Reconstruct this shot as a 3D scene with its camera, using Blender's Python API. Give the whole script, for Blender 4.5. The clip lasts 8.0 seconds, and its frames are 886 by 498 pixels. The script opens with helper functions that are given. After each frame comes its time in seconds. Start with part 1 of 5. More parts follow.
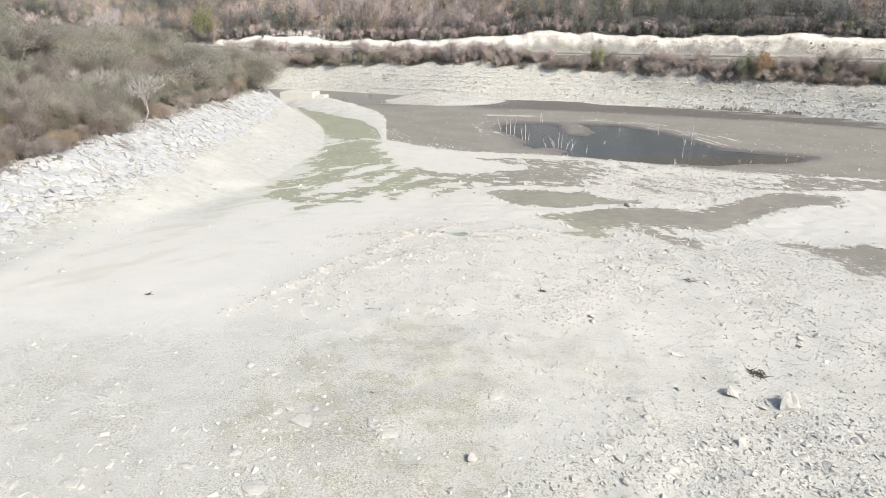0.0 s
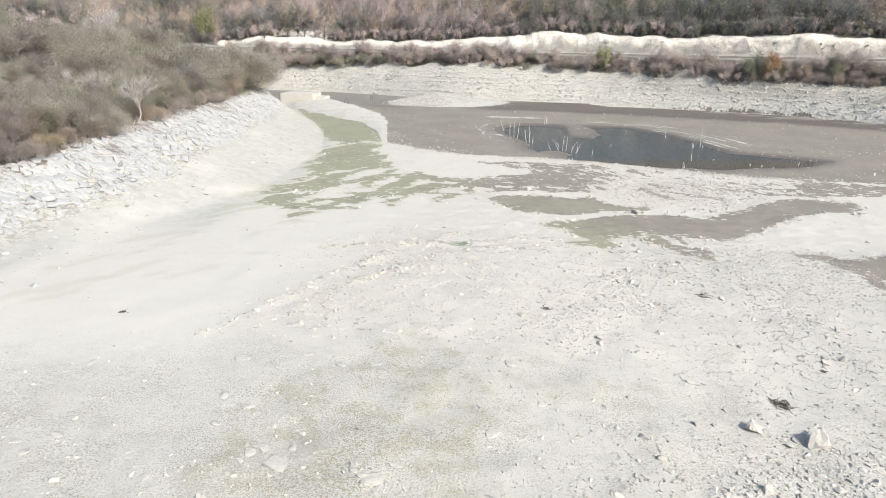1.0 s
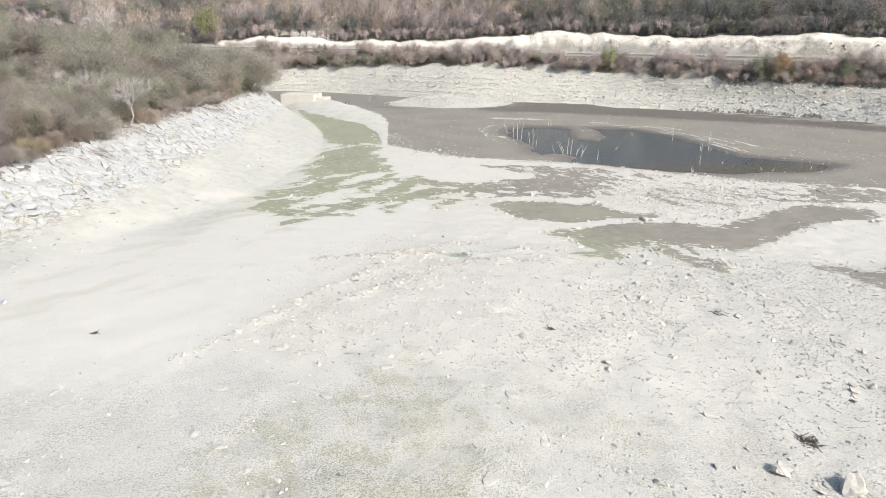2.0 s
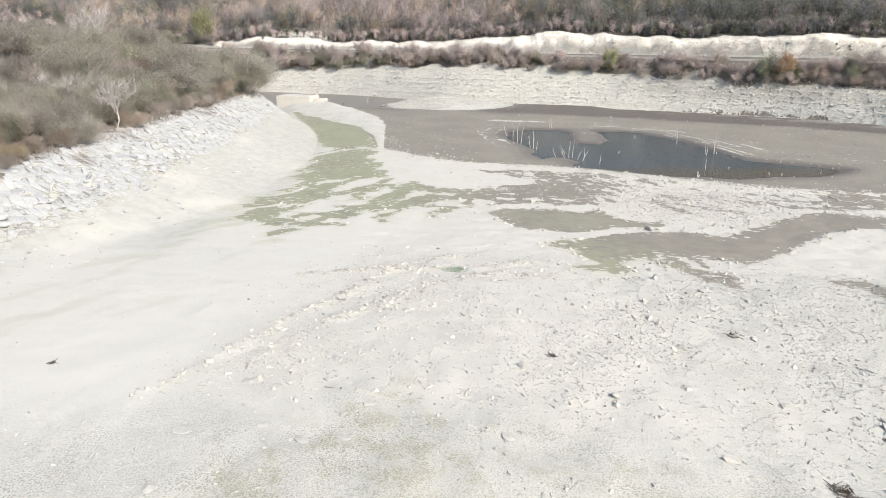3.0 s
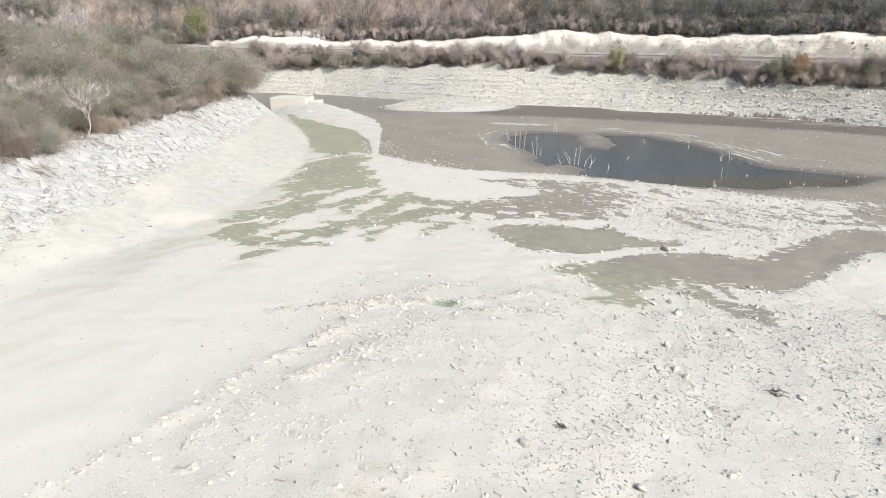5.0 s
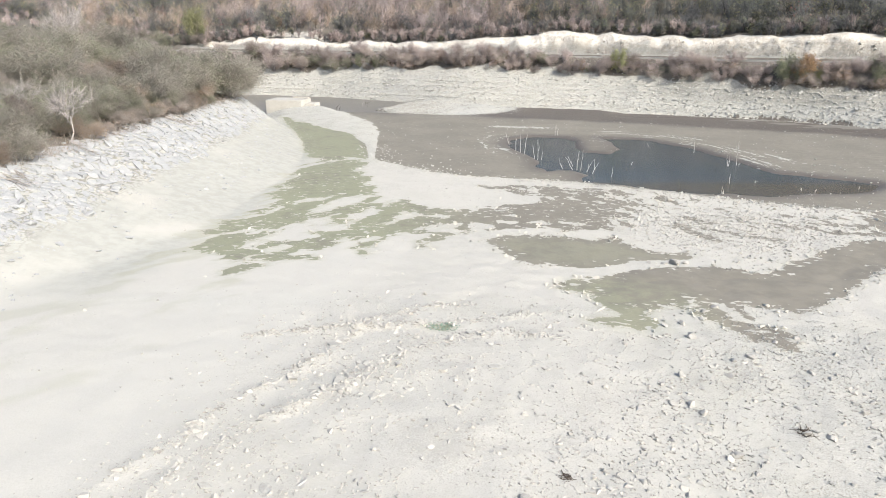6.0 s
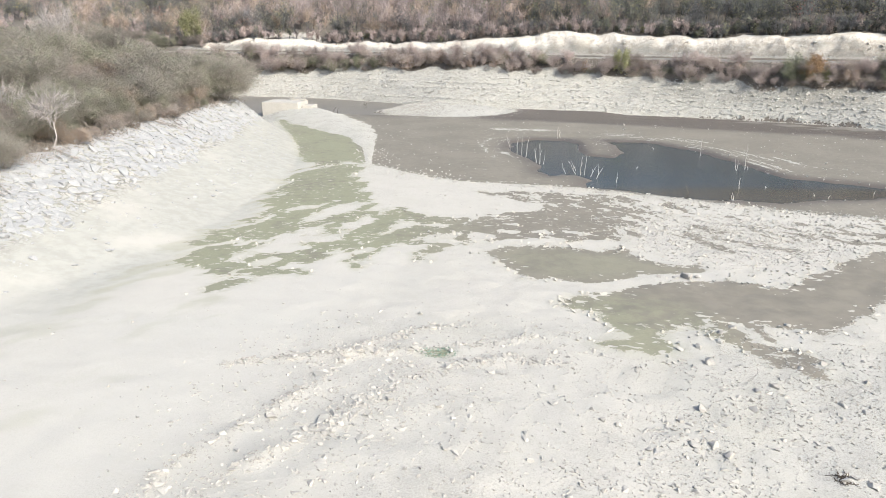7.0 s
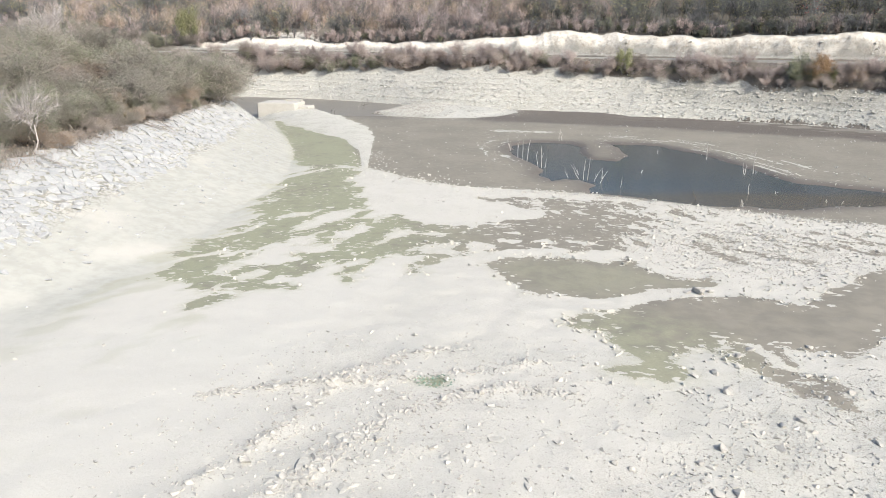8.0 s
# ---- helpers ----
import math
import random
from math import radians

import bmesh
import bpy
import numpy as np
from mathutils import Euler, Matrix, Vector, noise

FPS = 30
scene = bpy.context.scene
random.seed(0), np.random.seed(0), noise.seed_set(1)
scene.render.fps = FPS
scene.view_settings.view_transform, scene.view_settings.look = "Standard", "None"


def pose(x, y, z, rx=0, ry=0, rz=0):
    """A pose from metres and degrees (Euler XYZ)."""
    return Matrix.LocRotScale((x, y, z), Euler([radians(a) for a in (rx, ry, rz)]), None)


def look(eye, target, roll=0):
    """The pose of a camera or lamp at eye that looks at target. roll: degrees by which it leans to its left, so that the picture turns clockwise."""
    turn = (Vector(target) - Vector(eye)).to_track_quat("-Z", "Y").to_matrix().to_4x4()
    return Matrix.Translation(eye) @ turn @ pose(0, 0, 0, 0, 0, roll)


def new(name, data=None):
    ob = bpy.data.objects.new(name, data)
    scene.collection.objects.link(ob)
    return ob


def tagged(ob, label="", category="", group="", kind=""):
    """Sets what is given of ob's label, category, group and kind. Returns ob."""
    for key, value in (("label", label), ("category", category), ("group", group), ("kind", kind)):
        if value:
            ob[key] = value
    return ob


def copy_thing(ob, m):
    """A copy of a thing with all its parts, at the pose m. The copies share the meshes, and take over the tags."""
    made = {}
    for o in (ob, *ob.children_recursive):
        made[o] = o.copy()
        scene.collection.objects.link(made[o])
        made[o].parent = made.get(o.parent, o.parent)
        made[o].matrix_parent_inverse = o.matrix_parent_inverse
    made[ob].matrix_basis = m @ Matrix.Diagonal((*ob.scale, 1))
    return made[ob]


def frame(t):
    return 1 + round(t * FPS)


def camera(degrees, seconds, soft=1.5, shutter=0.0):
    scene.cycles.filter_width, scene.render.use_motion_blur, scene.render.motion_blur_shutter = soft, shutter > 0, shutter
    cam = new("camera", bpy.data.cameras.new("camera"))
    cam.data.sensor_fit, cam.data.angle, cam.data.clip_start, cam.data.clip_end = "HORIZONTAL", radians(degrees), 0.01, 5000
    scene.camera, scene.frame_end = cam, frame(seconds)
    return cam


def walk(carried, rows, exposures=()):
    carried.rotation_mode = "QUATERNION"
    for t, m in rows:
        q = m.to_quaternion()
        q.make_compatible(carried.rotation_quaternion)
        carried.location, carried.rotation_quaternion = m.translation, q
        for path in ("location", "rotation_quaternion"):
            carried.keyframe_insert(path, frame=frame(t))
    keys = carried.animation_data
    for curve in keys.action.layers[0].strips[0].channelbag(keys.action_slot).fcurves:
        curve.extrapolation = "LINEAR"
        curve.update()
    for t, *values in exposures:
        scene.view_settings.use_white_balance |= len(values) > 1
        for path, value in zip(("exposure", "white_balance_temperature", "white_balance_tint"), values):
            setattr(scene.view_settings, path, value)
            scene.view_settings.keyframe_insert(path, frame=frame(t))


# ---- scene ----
cam = camera(68.7, 8.0, soft=0.5)
PATH = [
    (0, (-1.078, -1.207, 10.714), (-1.114, 0.689, 10.078), 0.4),
    (0.5, (-0.943, -0.328, 10.672), (-0.988, 1.568, 10.037), 0.4),
    (1, (-0.843, 0.464, 10.655), (-0.892, 2.36, 10.021), 0.4),
    (1.5, (-0.741, 1.363, 10.647), (-0.795, 3.26, 10.014), 0.4),
    (1.7, (-0.704, 1.65, 10.659), (-0.763, 3.546, 10.024), 0.4),
    (3, (-0.445, 3.957, 10.648), (-0.508, 5.853, 10.015), 0.3),
    (3.5, (-0.338, 4.944, 10.648), (-0.404, 6.84, 10.015), 0.3),
    (4, (-0.239, 5.837, 10.63), (-0.306, 7.733, 9.997), 0.3),
    (4.5, (-0.17, 6.826, 10.628), (-0.24, 8.721, 9.994), 0.3),
    (4.7, (-0.16, 7.176, 10.635), (-0.231, 9.071, 9.999), 0.3),
    (5.8, (-0.012, 9.165, 10.68), (-0.085, 11.061, 10.046), 0.1),
    (6, (0.014, 9.57, 10.664), (-0.06, 11.465, 10.031), 0.2),
    (6.5, (0.032, 10.564, 10.669), (-0.043, 12.459, 10.036), 0.1),
    (7, (0.068, 11.426, 10.662), (-0.008, 13.322, 10.03), 0.1),
    (7.5, (0.089, 12.393, 10.663), (0.014, 14.289, 10.031), 0.1),
    (8, (0.147, 13.205, 10.672), (0.07, 15.1, 10.039), 0.1),
]
walk(cam, [(t, look(eye, target, roll)) for t, eye, target, roll in PATH])


# ---- light and sky ----
world = bpy.data.worlds.new("sky")
scene.world = world
world.use_nodes = True
wn = world.node_tree.nodes
SUN_EL, SUN_AZ = radians(39), math.atan2(0.75, -0.66)
sky = wn.new("ShaderNodeTexSky")
sky.sky_type = "NISHITA"
sky.sun_disc = False
sky.sun_elevation = SUN_EL
sky.sun_rotation = SUN_AZ
sky.air_density = 1.0
sky.dust_density = 3.0
wn["Background"].inputs["Strength"].default_value = 0.15
world.node_tree.links.new(sky.outputs["Color"], wn["Background"].inputs["Color"])
sun = new("sun", bpy.data.lights.new("sun", "SUN"))
sun.data.energy = 3.6
sun.data.angle = radians(0.6)
sun.data.color = (1.0, 0.965, 0.89)
sun.matrix_world = look((math.sin(SUN_AZ) * 200, math.cos(SUN_AZ) * 200, math.tan(SUN_EL) * 200), (0, 0, 0))
scene.view_settings.exposure = 0.57


# ---- small tools ----
rng = np.random.default_rng(7)


def hashed(ix, iy, seed):
    h = (ix.astype(np.int64) * 374761393 + iy.astype(np.int64) * 668265263 + seed * 974711) & 0xFFFFFFFF
    h = ((h ^ (h >> 13)) * 1274126177) & 0xFFFFFFFF
    return ((h ^ (h >> 16)) & 0xFFFF) / 65535.0


def vnoise(x, y, seed=0):
    """Smooth value noise, 0 to 1."""
    x, y = np.asarray(x, float), np.asarray(y, float)
    ix, iy = np.floor(x), np.floor(y)
    fx, fy = x - ix, y - iy
    fx, fy = fx * fx * (3 - 2 * fx), fy * fy * (3 - 2 * fy)
    a, b = hashed(ix, iy, seed), hashed(ix + 1, iy, seed)
    c, d = hashed(ix, iy + 1, seed), hashed(ix + 1, iy + 1, seed)
    return (a + (b - a) * fx) * (1 - fy) + (c + (d - c) * fx) * fy


def fbm(x, y, seed=0, octaves=4):
    total, amp, norm = 0.0, 1.0, 0.0
    for k in range(octaves):
        total = total + amp * vnoise(x * 2 ** k, y * 2 ** k, seed + k * 17)
        norm += amp
        amp *= 0.5
    return total / norm


def step(a, b, v):
    s = np.clip((np.asarray(v, float) - a) / (b - a), 0, 1)
    return s * s * (3 - 2 * s)


def curve_of(pairs):
    """A smoothed line through (place, value) pairs."""
    p = np.array(pairs, float)
    fine = np.linspace(p[0, 0], p[-1, 0], 600)
    vals = np.interp(fine, p[:, 0], p[:, 1])
    n = 25
    vals = np.convolve(np.pad(vals, n, mode="edge"), np.ones(2 * n + 1) / (2 * n + 1), mode="valid")
    return lambda v: np.interp(v, fine, vals)


def inside(x, y, ring):
    """Signed distance to a closed ring, positive inside."""
    x, y = np.asarray(x, float), np.asarray(y, float)
    best = np.full(x.shape, 1e9)
    odd = np.zeros(x.shape, bool)
    for (ax, ay), (bx, by) in zip(ring, ring[1:] + ring[:1]):
        dx, dy = bx - ax, by - ay
        t = np.clip(((x - ax) * dx + (y - ay) * dy) / (dx * dx + dy * dy), 0, 1)
        best = np.minimum(best, np.hypot(x - ax - t * dx, y - ay - t * dy))
        if dy:
            odd ^= ((ay > y) != (by > y)) & (x < dx * (y - ay) / dy + ax)
    return np.where(odd, best, -best)


def along(x, y, line):
    """Distance to an open line and how far along it (0 to 1)."""
    x, y = np.asarray(x, float), np.asarray(y, float)
    best, where = np.full(x.shape, 1e9), np.zeros(x.shape)
    n = len(line) - 1
    for k in range(n):
        (ax, ay), (bx, by) = line[k], line[k + 1]
        dx, dy = bx - ax, by - ay
        t = np.clip(((x - ax) * dx + (y - ay) * dy) / (dx * dx + dy * dy), 0, 1)
        d = np.hypot(x - ax - t * dx, y - ay - t * dy)
        where = np.where(d < best, (k + t) / n, where)
        best = np.minimum(best, d)
    return best, where


def mesh_of(name, verts, tris, mats=(), index=None, smooth=False):
    """A mesh from arrays of corners and triangles."""
    me = bpy.data.meshes.new(name)
    verts, tris = np.asarray(verts, np.float32), np.asarray(tris, np.int32)
    me.vertices.add(len(verts))
    me.vertices.foreach_set("co", verts.ravel())
    me.loops.add(tris.size)
    me.loops.foreach_set("vertex_index", tris.ravel())
    me.polygons.add(len(tris))
    me.polygons.foreach_set("loop_start", np.arange(0, tris.size, tris.shape[1], dtype=np.int32))
    for m in mats:
        me.materials.append(m)
    if index is not None:
        me.polygons.foreach_set("material_index", np.asarray(index, np.int32))
    me.polygons.foreach_set("use_smooth", np.full(len(tris), smooth))
    me.update(calc_edges=True)
    return me


def part(name, bm, material, parent=None, label=""):
    """One bmesh as one mesh object, under a thing where one is given."""
    me = bpy.data.meshes.new(name)
    bm.to_mesh(me)
    bm.free()
    if material:
        me.materials.append(material)
    ob = new(name, me)
    if parent:
        ob.parent = parent
    return tagged(ob, label)


def frames_of(d):
    """Two sideways directions for each row of directions d."""
    up = np.where(np.abs(d[:, 2:3]) > 0.9, np.array([[1.0, 0, 0]]), np.array([[0, 0, 1.0]]))
    a = np.cross(d, up)
    a /= np.linalg.norm(a, axis=1, keepdims=True) + 1e-9
    return a, np.cross(d, a)


def sticks(p, q, r0, r1, sides=3):
    """Tapered prisms from p to q, many at once: corners and triangles."""
    p, q = np.asarray(p, float), np.asarray(q, float)
    d = q - p
    d = d / (np.linalg.norm(d, axis=1, keepdims=True) + 1e-9)
    a, b = frames_of(d)
    ring = []
    for base, r in ((p, r0), (q, r1)):
        r = np.broadcast_to(np.asarray(r, float), (len(p),))[:, None]
        for k in range(sides):
            w = 2 * math.pi * k / sides
            ring.append(base + (a * math.cos(w) + b * math.sin(w)) * r)
    v = np.stack(ring, 1)
    t = []
    for k in range(sides):
        n = (k + 1) % sides
        t += [(k, n, sides + k), (n, sides + n, sides + k)]
    t = np.array(t)[None] + (np.arange(len(p)) * 2 * sides)[:, None, None]
    return v.reshape(-1, 3), t.reshape(-1, 3)


def leaves(p, size, gen):
    """Small leaves at the places p: corners and triangles."""
    n = len(p)
    d = gen.normal(size=(n, 3))
    d /= np.linalg.norm(d, axis=1, keepdims=True)
    a, b = frames_of(d)
    s = (size * gen.uniform(0.55, 1.35, n))[:, None]
    v = np.stack([p - a * s, p + a * s * 0.6 + b * s * 0.55, p + a * s * 0.5 - b * s * 0.5], 1)
    return v.reshape(-1, 3), np.arange(n * 3).reshape(-1, 3)


def blades(p, q, w, gen):
    """Thin tapering twigs from p to q, one triangle each."""
    d = q - p
    side = np.cross(d, gen.normal(size=(len(p), 3)))
    side *= (np.broadcast_to(w, (len(p),)) / (np.linalg.norm(side, axis=1) + 1e-9))[:, None]
    v = np.stack([p - side, p + side, q], 1)
    return v.reshape(-1, 3), np.arange(len(p) * 3).reshape(-1, 3)


def merged(pieces):
    """Joins (corners, triangles, slot) pieces."""
    vs, ts, ix, base = [], [], [], 0
    for v, t, slot in pieces:
        vs.append(v)
        ts.append(t + base)
        ix.append(np.full(len(t), slot))
        base += len(v)
    return np.concatenate(vs), np.concatenate(ts), np.concatenate(ix)


# ---- materials ----
def material(name):
    m = bpy.data.materials.new(name)
    m.use_nodes = True
    nt = m.node_tree
    return m, nt, nt.nodes["Principled BSDF"]


def node(nt, kind, **values):
    n = nt.nodes.new(kind)
    for key, value in values.items():
        n.inputs[key.replace("_", " ")].default_value = value
    return n


def mixed(nt, fac, a, b):
    """A colour mix; a and b are colours or sockets."""
    n = nt.nodes.new("ShaderNodeMix")
    n.data_type = "RGBA"
    for socket, value in ((n.inputs[0], fac), (n.inputs[6], a), (n.inputs[7], b)):
        if isinstance(value, bpy.types.NodeSocket):
            nt.links.new(value, socket)
        elif isinstance(value, tuple):
            socket.default_value = (*value, 1)
        else:
            socket.default_value = value
    return n.outputs[2]


def maths(nt, op, a, b=0.0, c=0.0):
    n = nt.nodes.new("ShaderNodeMath")
    n.operation = op
    for socket, value in zip(n.inputs, (a, b, c)):
        if isinstance(value, bpy.types.NodeSocket):
            nt.links.new(value, socket)
        else:
            socket.default_value = value
    return n.outputs[0]


def ramp(nt, value, a, b):
    n = nt.nodes.new("ShaderNodeMapRange")
    n.interpolation_type = "SMOOTHSTEP"
    nt.links.new(value, n.inputs[0])
    n.inputs[1].default_value, n.inputs[2].default_value = a, b
    return n.outputs[0]


def grain(nt, scale, detail=4.0, rough=0.55):
    n = node(nt, "ShaderNodeTexNoise", Scale=scale, Detail=detail, Roughness=rough)
    pos = nt.nodes.new("ShaderNodeTexCoord")
    nt.links.new(pos.outputs["Object"], n.inputs["Vector"])
    return n.outputs["Fac"]


def field(nt, name):
    n = nt.nodes.new("ShaderNodeAttribute")
    n.attribute_name = name
    return n.outputs["Fac"]


def bumped(nt, bsdf, height, strength, distance):
    n = node(nt, "ShaderNodeBump", Strength=strength, Distance=distance)
    nt.links.new(height, n.inputs["Height"])
    nt.links.new(n.outputs["Normal"], bsdf.inputs["Normal"])


def plain(name, a, b, scale, rough=0.8, bump=0.3, spread=0.0, fine=None):
    """Two tones in patches and grain, with a little relief; spread: how far objects differ."""
    m, nt, bsdf = material(name)
    big, small = grain(nt, scale, 3), grain(nt, fine or scale * 9, 5, 0.65)
    fac = maths(nt, "MULTIPLY_ADD", small, 0.6, maths(nt, "MULTIPLY", big, 0.5))
    col = mixed(nt, ramp(nt, fac, 0.35, 0.75), a, b)
    if spread:
        info = nt.nodes.new("ShaderNodeObjectInfo")
        hsv = nt.nodes.new("ShaderNodeHueSaturation")
        nt.links.new(maths(nt, "MULTIPLY_ADD", info.outputs["Random"], spread, 1 - spread / 2), hsv.inputs["Value"])
        nt.links.new(col, hsv.inputs["Color"])
        col = hsv.outputs["Color"]
    nt.links.new(col, bsdf.inputs["Base Color"])
    bsdf.inputs["Roughness"].default_value = rough
    bsdf.inputs["Specular IOR Level"].default_value = 0.25
    if bump:
        bumped(nt, bsdf, small, bump, 0.03)
    return m


def ground_material():
    m, nt, bsdf = material("lake_bed")
    n_big, n_mid, n_fine = grain(nt, 0.22, 4), grain(nt, 1.7, 5, 0.6), grain(nt, 11, 6, 0.7)
    n_grit = grain(nt, 24, 3, 0.75)
    place = nt.nodes.new("ShaderNodeTexCoord")
    turned = nt.nodes.new("ShaderNodeMapping")
    turned.inputs["Rotation"].default_value = (0, 0, radians(-32))
    turned.inputs["Scale"].default_value = (0.8, 1.3, 1)
    nt.links.new(place.outputs["Object"], turned.inputs["Vector"])
    lick = node(nt, "ShaderNodeTexNoise", Scale=1.0, Detail=6.0, Roughness=0.62, Distortion=0.6)
    nt.links.new(turned.outputs["Vector"], lick.inputs["Vector"])
    mud = maths(nt, "ADD", field(nt, "mud"), maths(nt, "MULTIPLY_ADD", lick.outputs["Fac"], 1.5, -0.75))
    mud = maths(nt, "ADD", mud, maths(nt, "MULTIPLY_ADD", n_mid, 1.2, -0.6))
    mud = maths(nt, "ADD", mud, maths(nt, "MULTIPLY_ADD", n_fine, 1.5, -0.75))
    fleck = node(nt, "ShaderNodeTexNoise", Scale=2.6, Detail=3.0, Roughness=0.5)
    nt.links.new(turned.outputs["Vector"], fleck.inputs["Vector"])
    mud = maths(nt, "SUBTRACT", mud, maths(nt, "MULTIPLY", ramp(nt, fleck.outputs["Fac"], 0.57, 0.66), 1.6))
    damp = maths(nt, "MULTIPLY", ramp(nt, mud, -1.5, 0.3), maths(nt, "MULTIPLY_ADD", field(nt, "algae"), 0.3, 0.12))
    damp = maths(nt, "MAXIMUM", damp, maths(nt, "MULTIPLY", field(nt, "soft"), 0.34))
    mud = ramp(nt, mud, -0.05, 0.07)
    dry = mixed(nt, ramp(nt, n_big, 0.3, 0.7), (0.45, 0.443, 0.397), (0.508, 0.5, 0.46))
    dry = mixed(nt, maths(nt, "MULTIPLY", ramp(nt, n_mid, 0.47, 0.68), 0.38), dry, (0.36, 0.345, 0.305))
    dry = mixed(nt, maths(nt, "MULTIPLY", ramp(nt, maths(nt, "ADD", maths(nt, "MULTIPLY", n_grit, 0.6), maths(nt, "MULTIPLY", n_big, 0.5)), 0.56, 0.66), 0.5), dry, (0.29, 0.28, 0.24))
    dry = mixed(nt, maths(nt, "MULTIPLY", ramp(nt, n_fine, 0.53, 0.6), 0.6), dry, (0.54, 0.532, 0.5))
    gritty = ramp(nt, grain(nt, 0.5, 6, 0.6), 0.47, 0.58)
    speck = ramp(nt, maths(nt, "ADD", maths(nt, "MULTIPLY", n_grit, 0.75), maths(nt, "MULTIPLY", n_fine, 0.35)), 0.555, 0.615)
    dry = mixed(nt, maths(nt, "MULTIPLY", maths(nt, "MULTIPLY_ADD", gritty, 0.5, 0.32), maths(nt, "MULTIPLY", speck, maths(nt, "MULTIPLY_ADD", maths(nt, "MAXIMUM", field(nt, "silt"), field(nt, "crust")), -0.6, 1.0))), dry, (0.25, 0.243, 0.2))
    dry = mixed(nt, maths(nt, "MULTIPLY", field(nt, "silt"), 0.58), dry, (0.485, 0.476, 0.432))
    dry = mixed(nt, maths(nt, "MULTIPLY", field(nt, "crust"), 0.45), dry, (0.47, 0.448, 0.405))
    stub = mixed(nt, ramp(nt, n_mid, 0.35, 0.65), (0.27, 0.24, 0.17), (0.25, 0.238, 0.13))
    stub_fac = maths(nt, "MULTIPLY", maths(nt, "MULTIPLY", field(nt, "stubble"), maths(nt, "MULTIPLY_ADD", ramp(nt, n_mid, 0.42, 0.6), 0.7, 0.3)), maths(nt, "MULTIPLY_ADD", ramp(nt, maths(nt, "ADD", maths(nt, "MULTIPLY", n_fine, 0.5), maths(nt, "MULTIPLY", n_grit, 0.9)), 0.63, 0.8), 0.5, 0.1))
    dry = mixed(nt, stub_fac, dry, stub)
    wet = mixed(nt, ramp(nt, maths(nt, "ADD", n_mid, n_big), 0.8, 1.2), (0.19, 0.176, 0.146), (0.222, 0.205, 0.17))
    algae = mixed(nt, ramp(nt, n_fine, 0.35, 0.7), (0.226, 0.239, 0.156), (0.29, 0.304, 0.206))
    alg_fac = maths(nt, "MULTIPLY", maths(nt, "MULTIPLY", field(nt, "algae"), 0.7), ramp(nt, maths(nt, "ADD", n_mid, n_big), 0.62, 1.05))
    wet = mixed(nt, alg_fac, wet, algae)
    wet = mixed(nt, maths(nt, "MULTIPLY", field(nt, "wet"), 0.92), wet, (0.105, 0.091, 0.079))
    # greyer silt, its colour darkened to offset the sun on the west slope
    dimmed_silt = mixed(nt, ramp(nt, n_mid, 0.35, 0.65), (0.352, 0.35, 0.316), (0.4, 0.398, 0.362))
    dry = mixed(nt, maths(nt, "MULTIPLY", field(nt, "slope_dim"), ramp(nt, n_big, 0.2, 0.5)), dry, dimmed_silt)
    dry = mixed(nt, damp, dry, (0.3, 0.295, 0.2))
    col = mixed(nt, mud, dry, wet)
    cells = node(nt, "ShaderNodeTexVoronoi", Scale=1.35, Randomness=1.0)
    cells.feature = "DISTANCE_TO_EDGE"
    bent = nt.nodes.new("ShaderNodeMapping")
    bent.inputs["Scale"].default_value = (0.8, 1, 3)
    nt.links.new(place.outputs["Object"], bent.inputs["Vector"])
    shift = nt.nodes.new("ShaderNodeVectorMath")
    nt.links.new(bent.outputs["Vector"], shift.inputs[0])
    wob = node(nt, "ShaderNodeTexNoise", Scale=1.3, Detail=4.0)
    nt.links.new(place.outputs["Object"], wob.inputs["Vector"])
    nt.links.new(wob.outputs["Color"], shift.inputs[1])
    nt.links.new(shift.outputs["Vector"], cells.inputs["Vector"])
    crack = maths(nt, "SUBTRACT", 1.0, ramp(nt, cells.outputs["Distance"], 0.015, 0.085))
    crack = maths(nt, "MULTIPLY", maths(nt, "MULTIPLY", crack, field(nt, "rubble")), ramp(nt, n_mid, 0.34, 0.5))
    col = mixed(nt, maths(nt, "MULTIPLY", crack, 0.9), col, (0.2, 0.196, 0.185))
    layers = node(nt, "ShaderNodeTexNoise", Scale=2.6, Detail=3.0, Roughness=0.65)
    nt.links.new(bent.outputs["Vector"], layers.inputs["Vector"])
    col = mixed(nt, maths(nt, "MULTIPLY", maths(nt, "MULTIPLY", field(nt, "rubble"), 0.8), ramp(nt, layers.outputs["Fac"], 0.51, 0.6)), col, (0.22, 0.213, 0.18))
    scar = mixed(nt, ramp(nt, n_mid, 0.3, 0.7), (0.52, 0.475, 0.4), (0.68, 0.65, 0.585))
    col = mixed(nt, field(nt, "scar"), col, scar)
    col = mixed(nt, maths(nt, "MULTIPLY", field(nt, "stain"), ramp(nt, n_fine, 0.34, 0.54)), col, (0.215, 0.209, 0.182))
    litter = mixed(nt, n_fine, (0.1, 0.089, 0.074), (0.19, 0.171, 0.145))
    lit = ramp(nt, maths(nt, "ADD", field(nt, "litter"), maths(nt, "MULTIPLY_ADD", n_mid, 0.8, -0.4)), 0.35, 0.65)
    col = mixed(nt, lit, col, litter)
    nt.links.new(col, bsdf.inputs["Base Color"])
    rough = maths(nt, "MULTIPLY_ADD", mud, -0.2, 0.92)
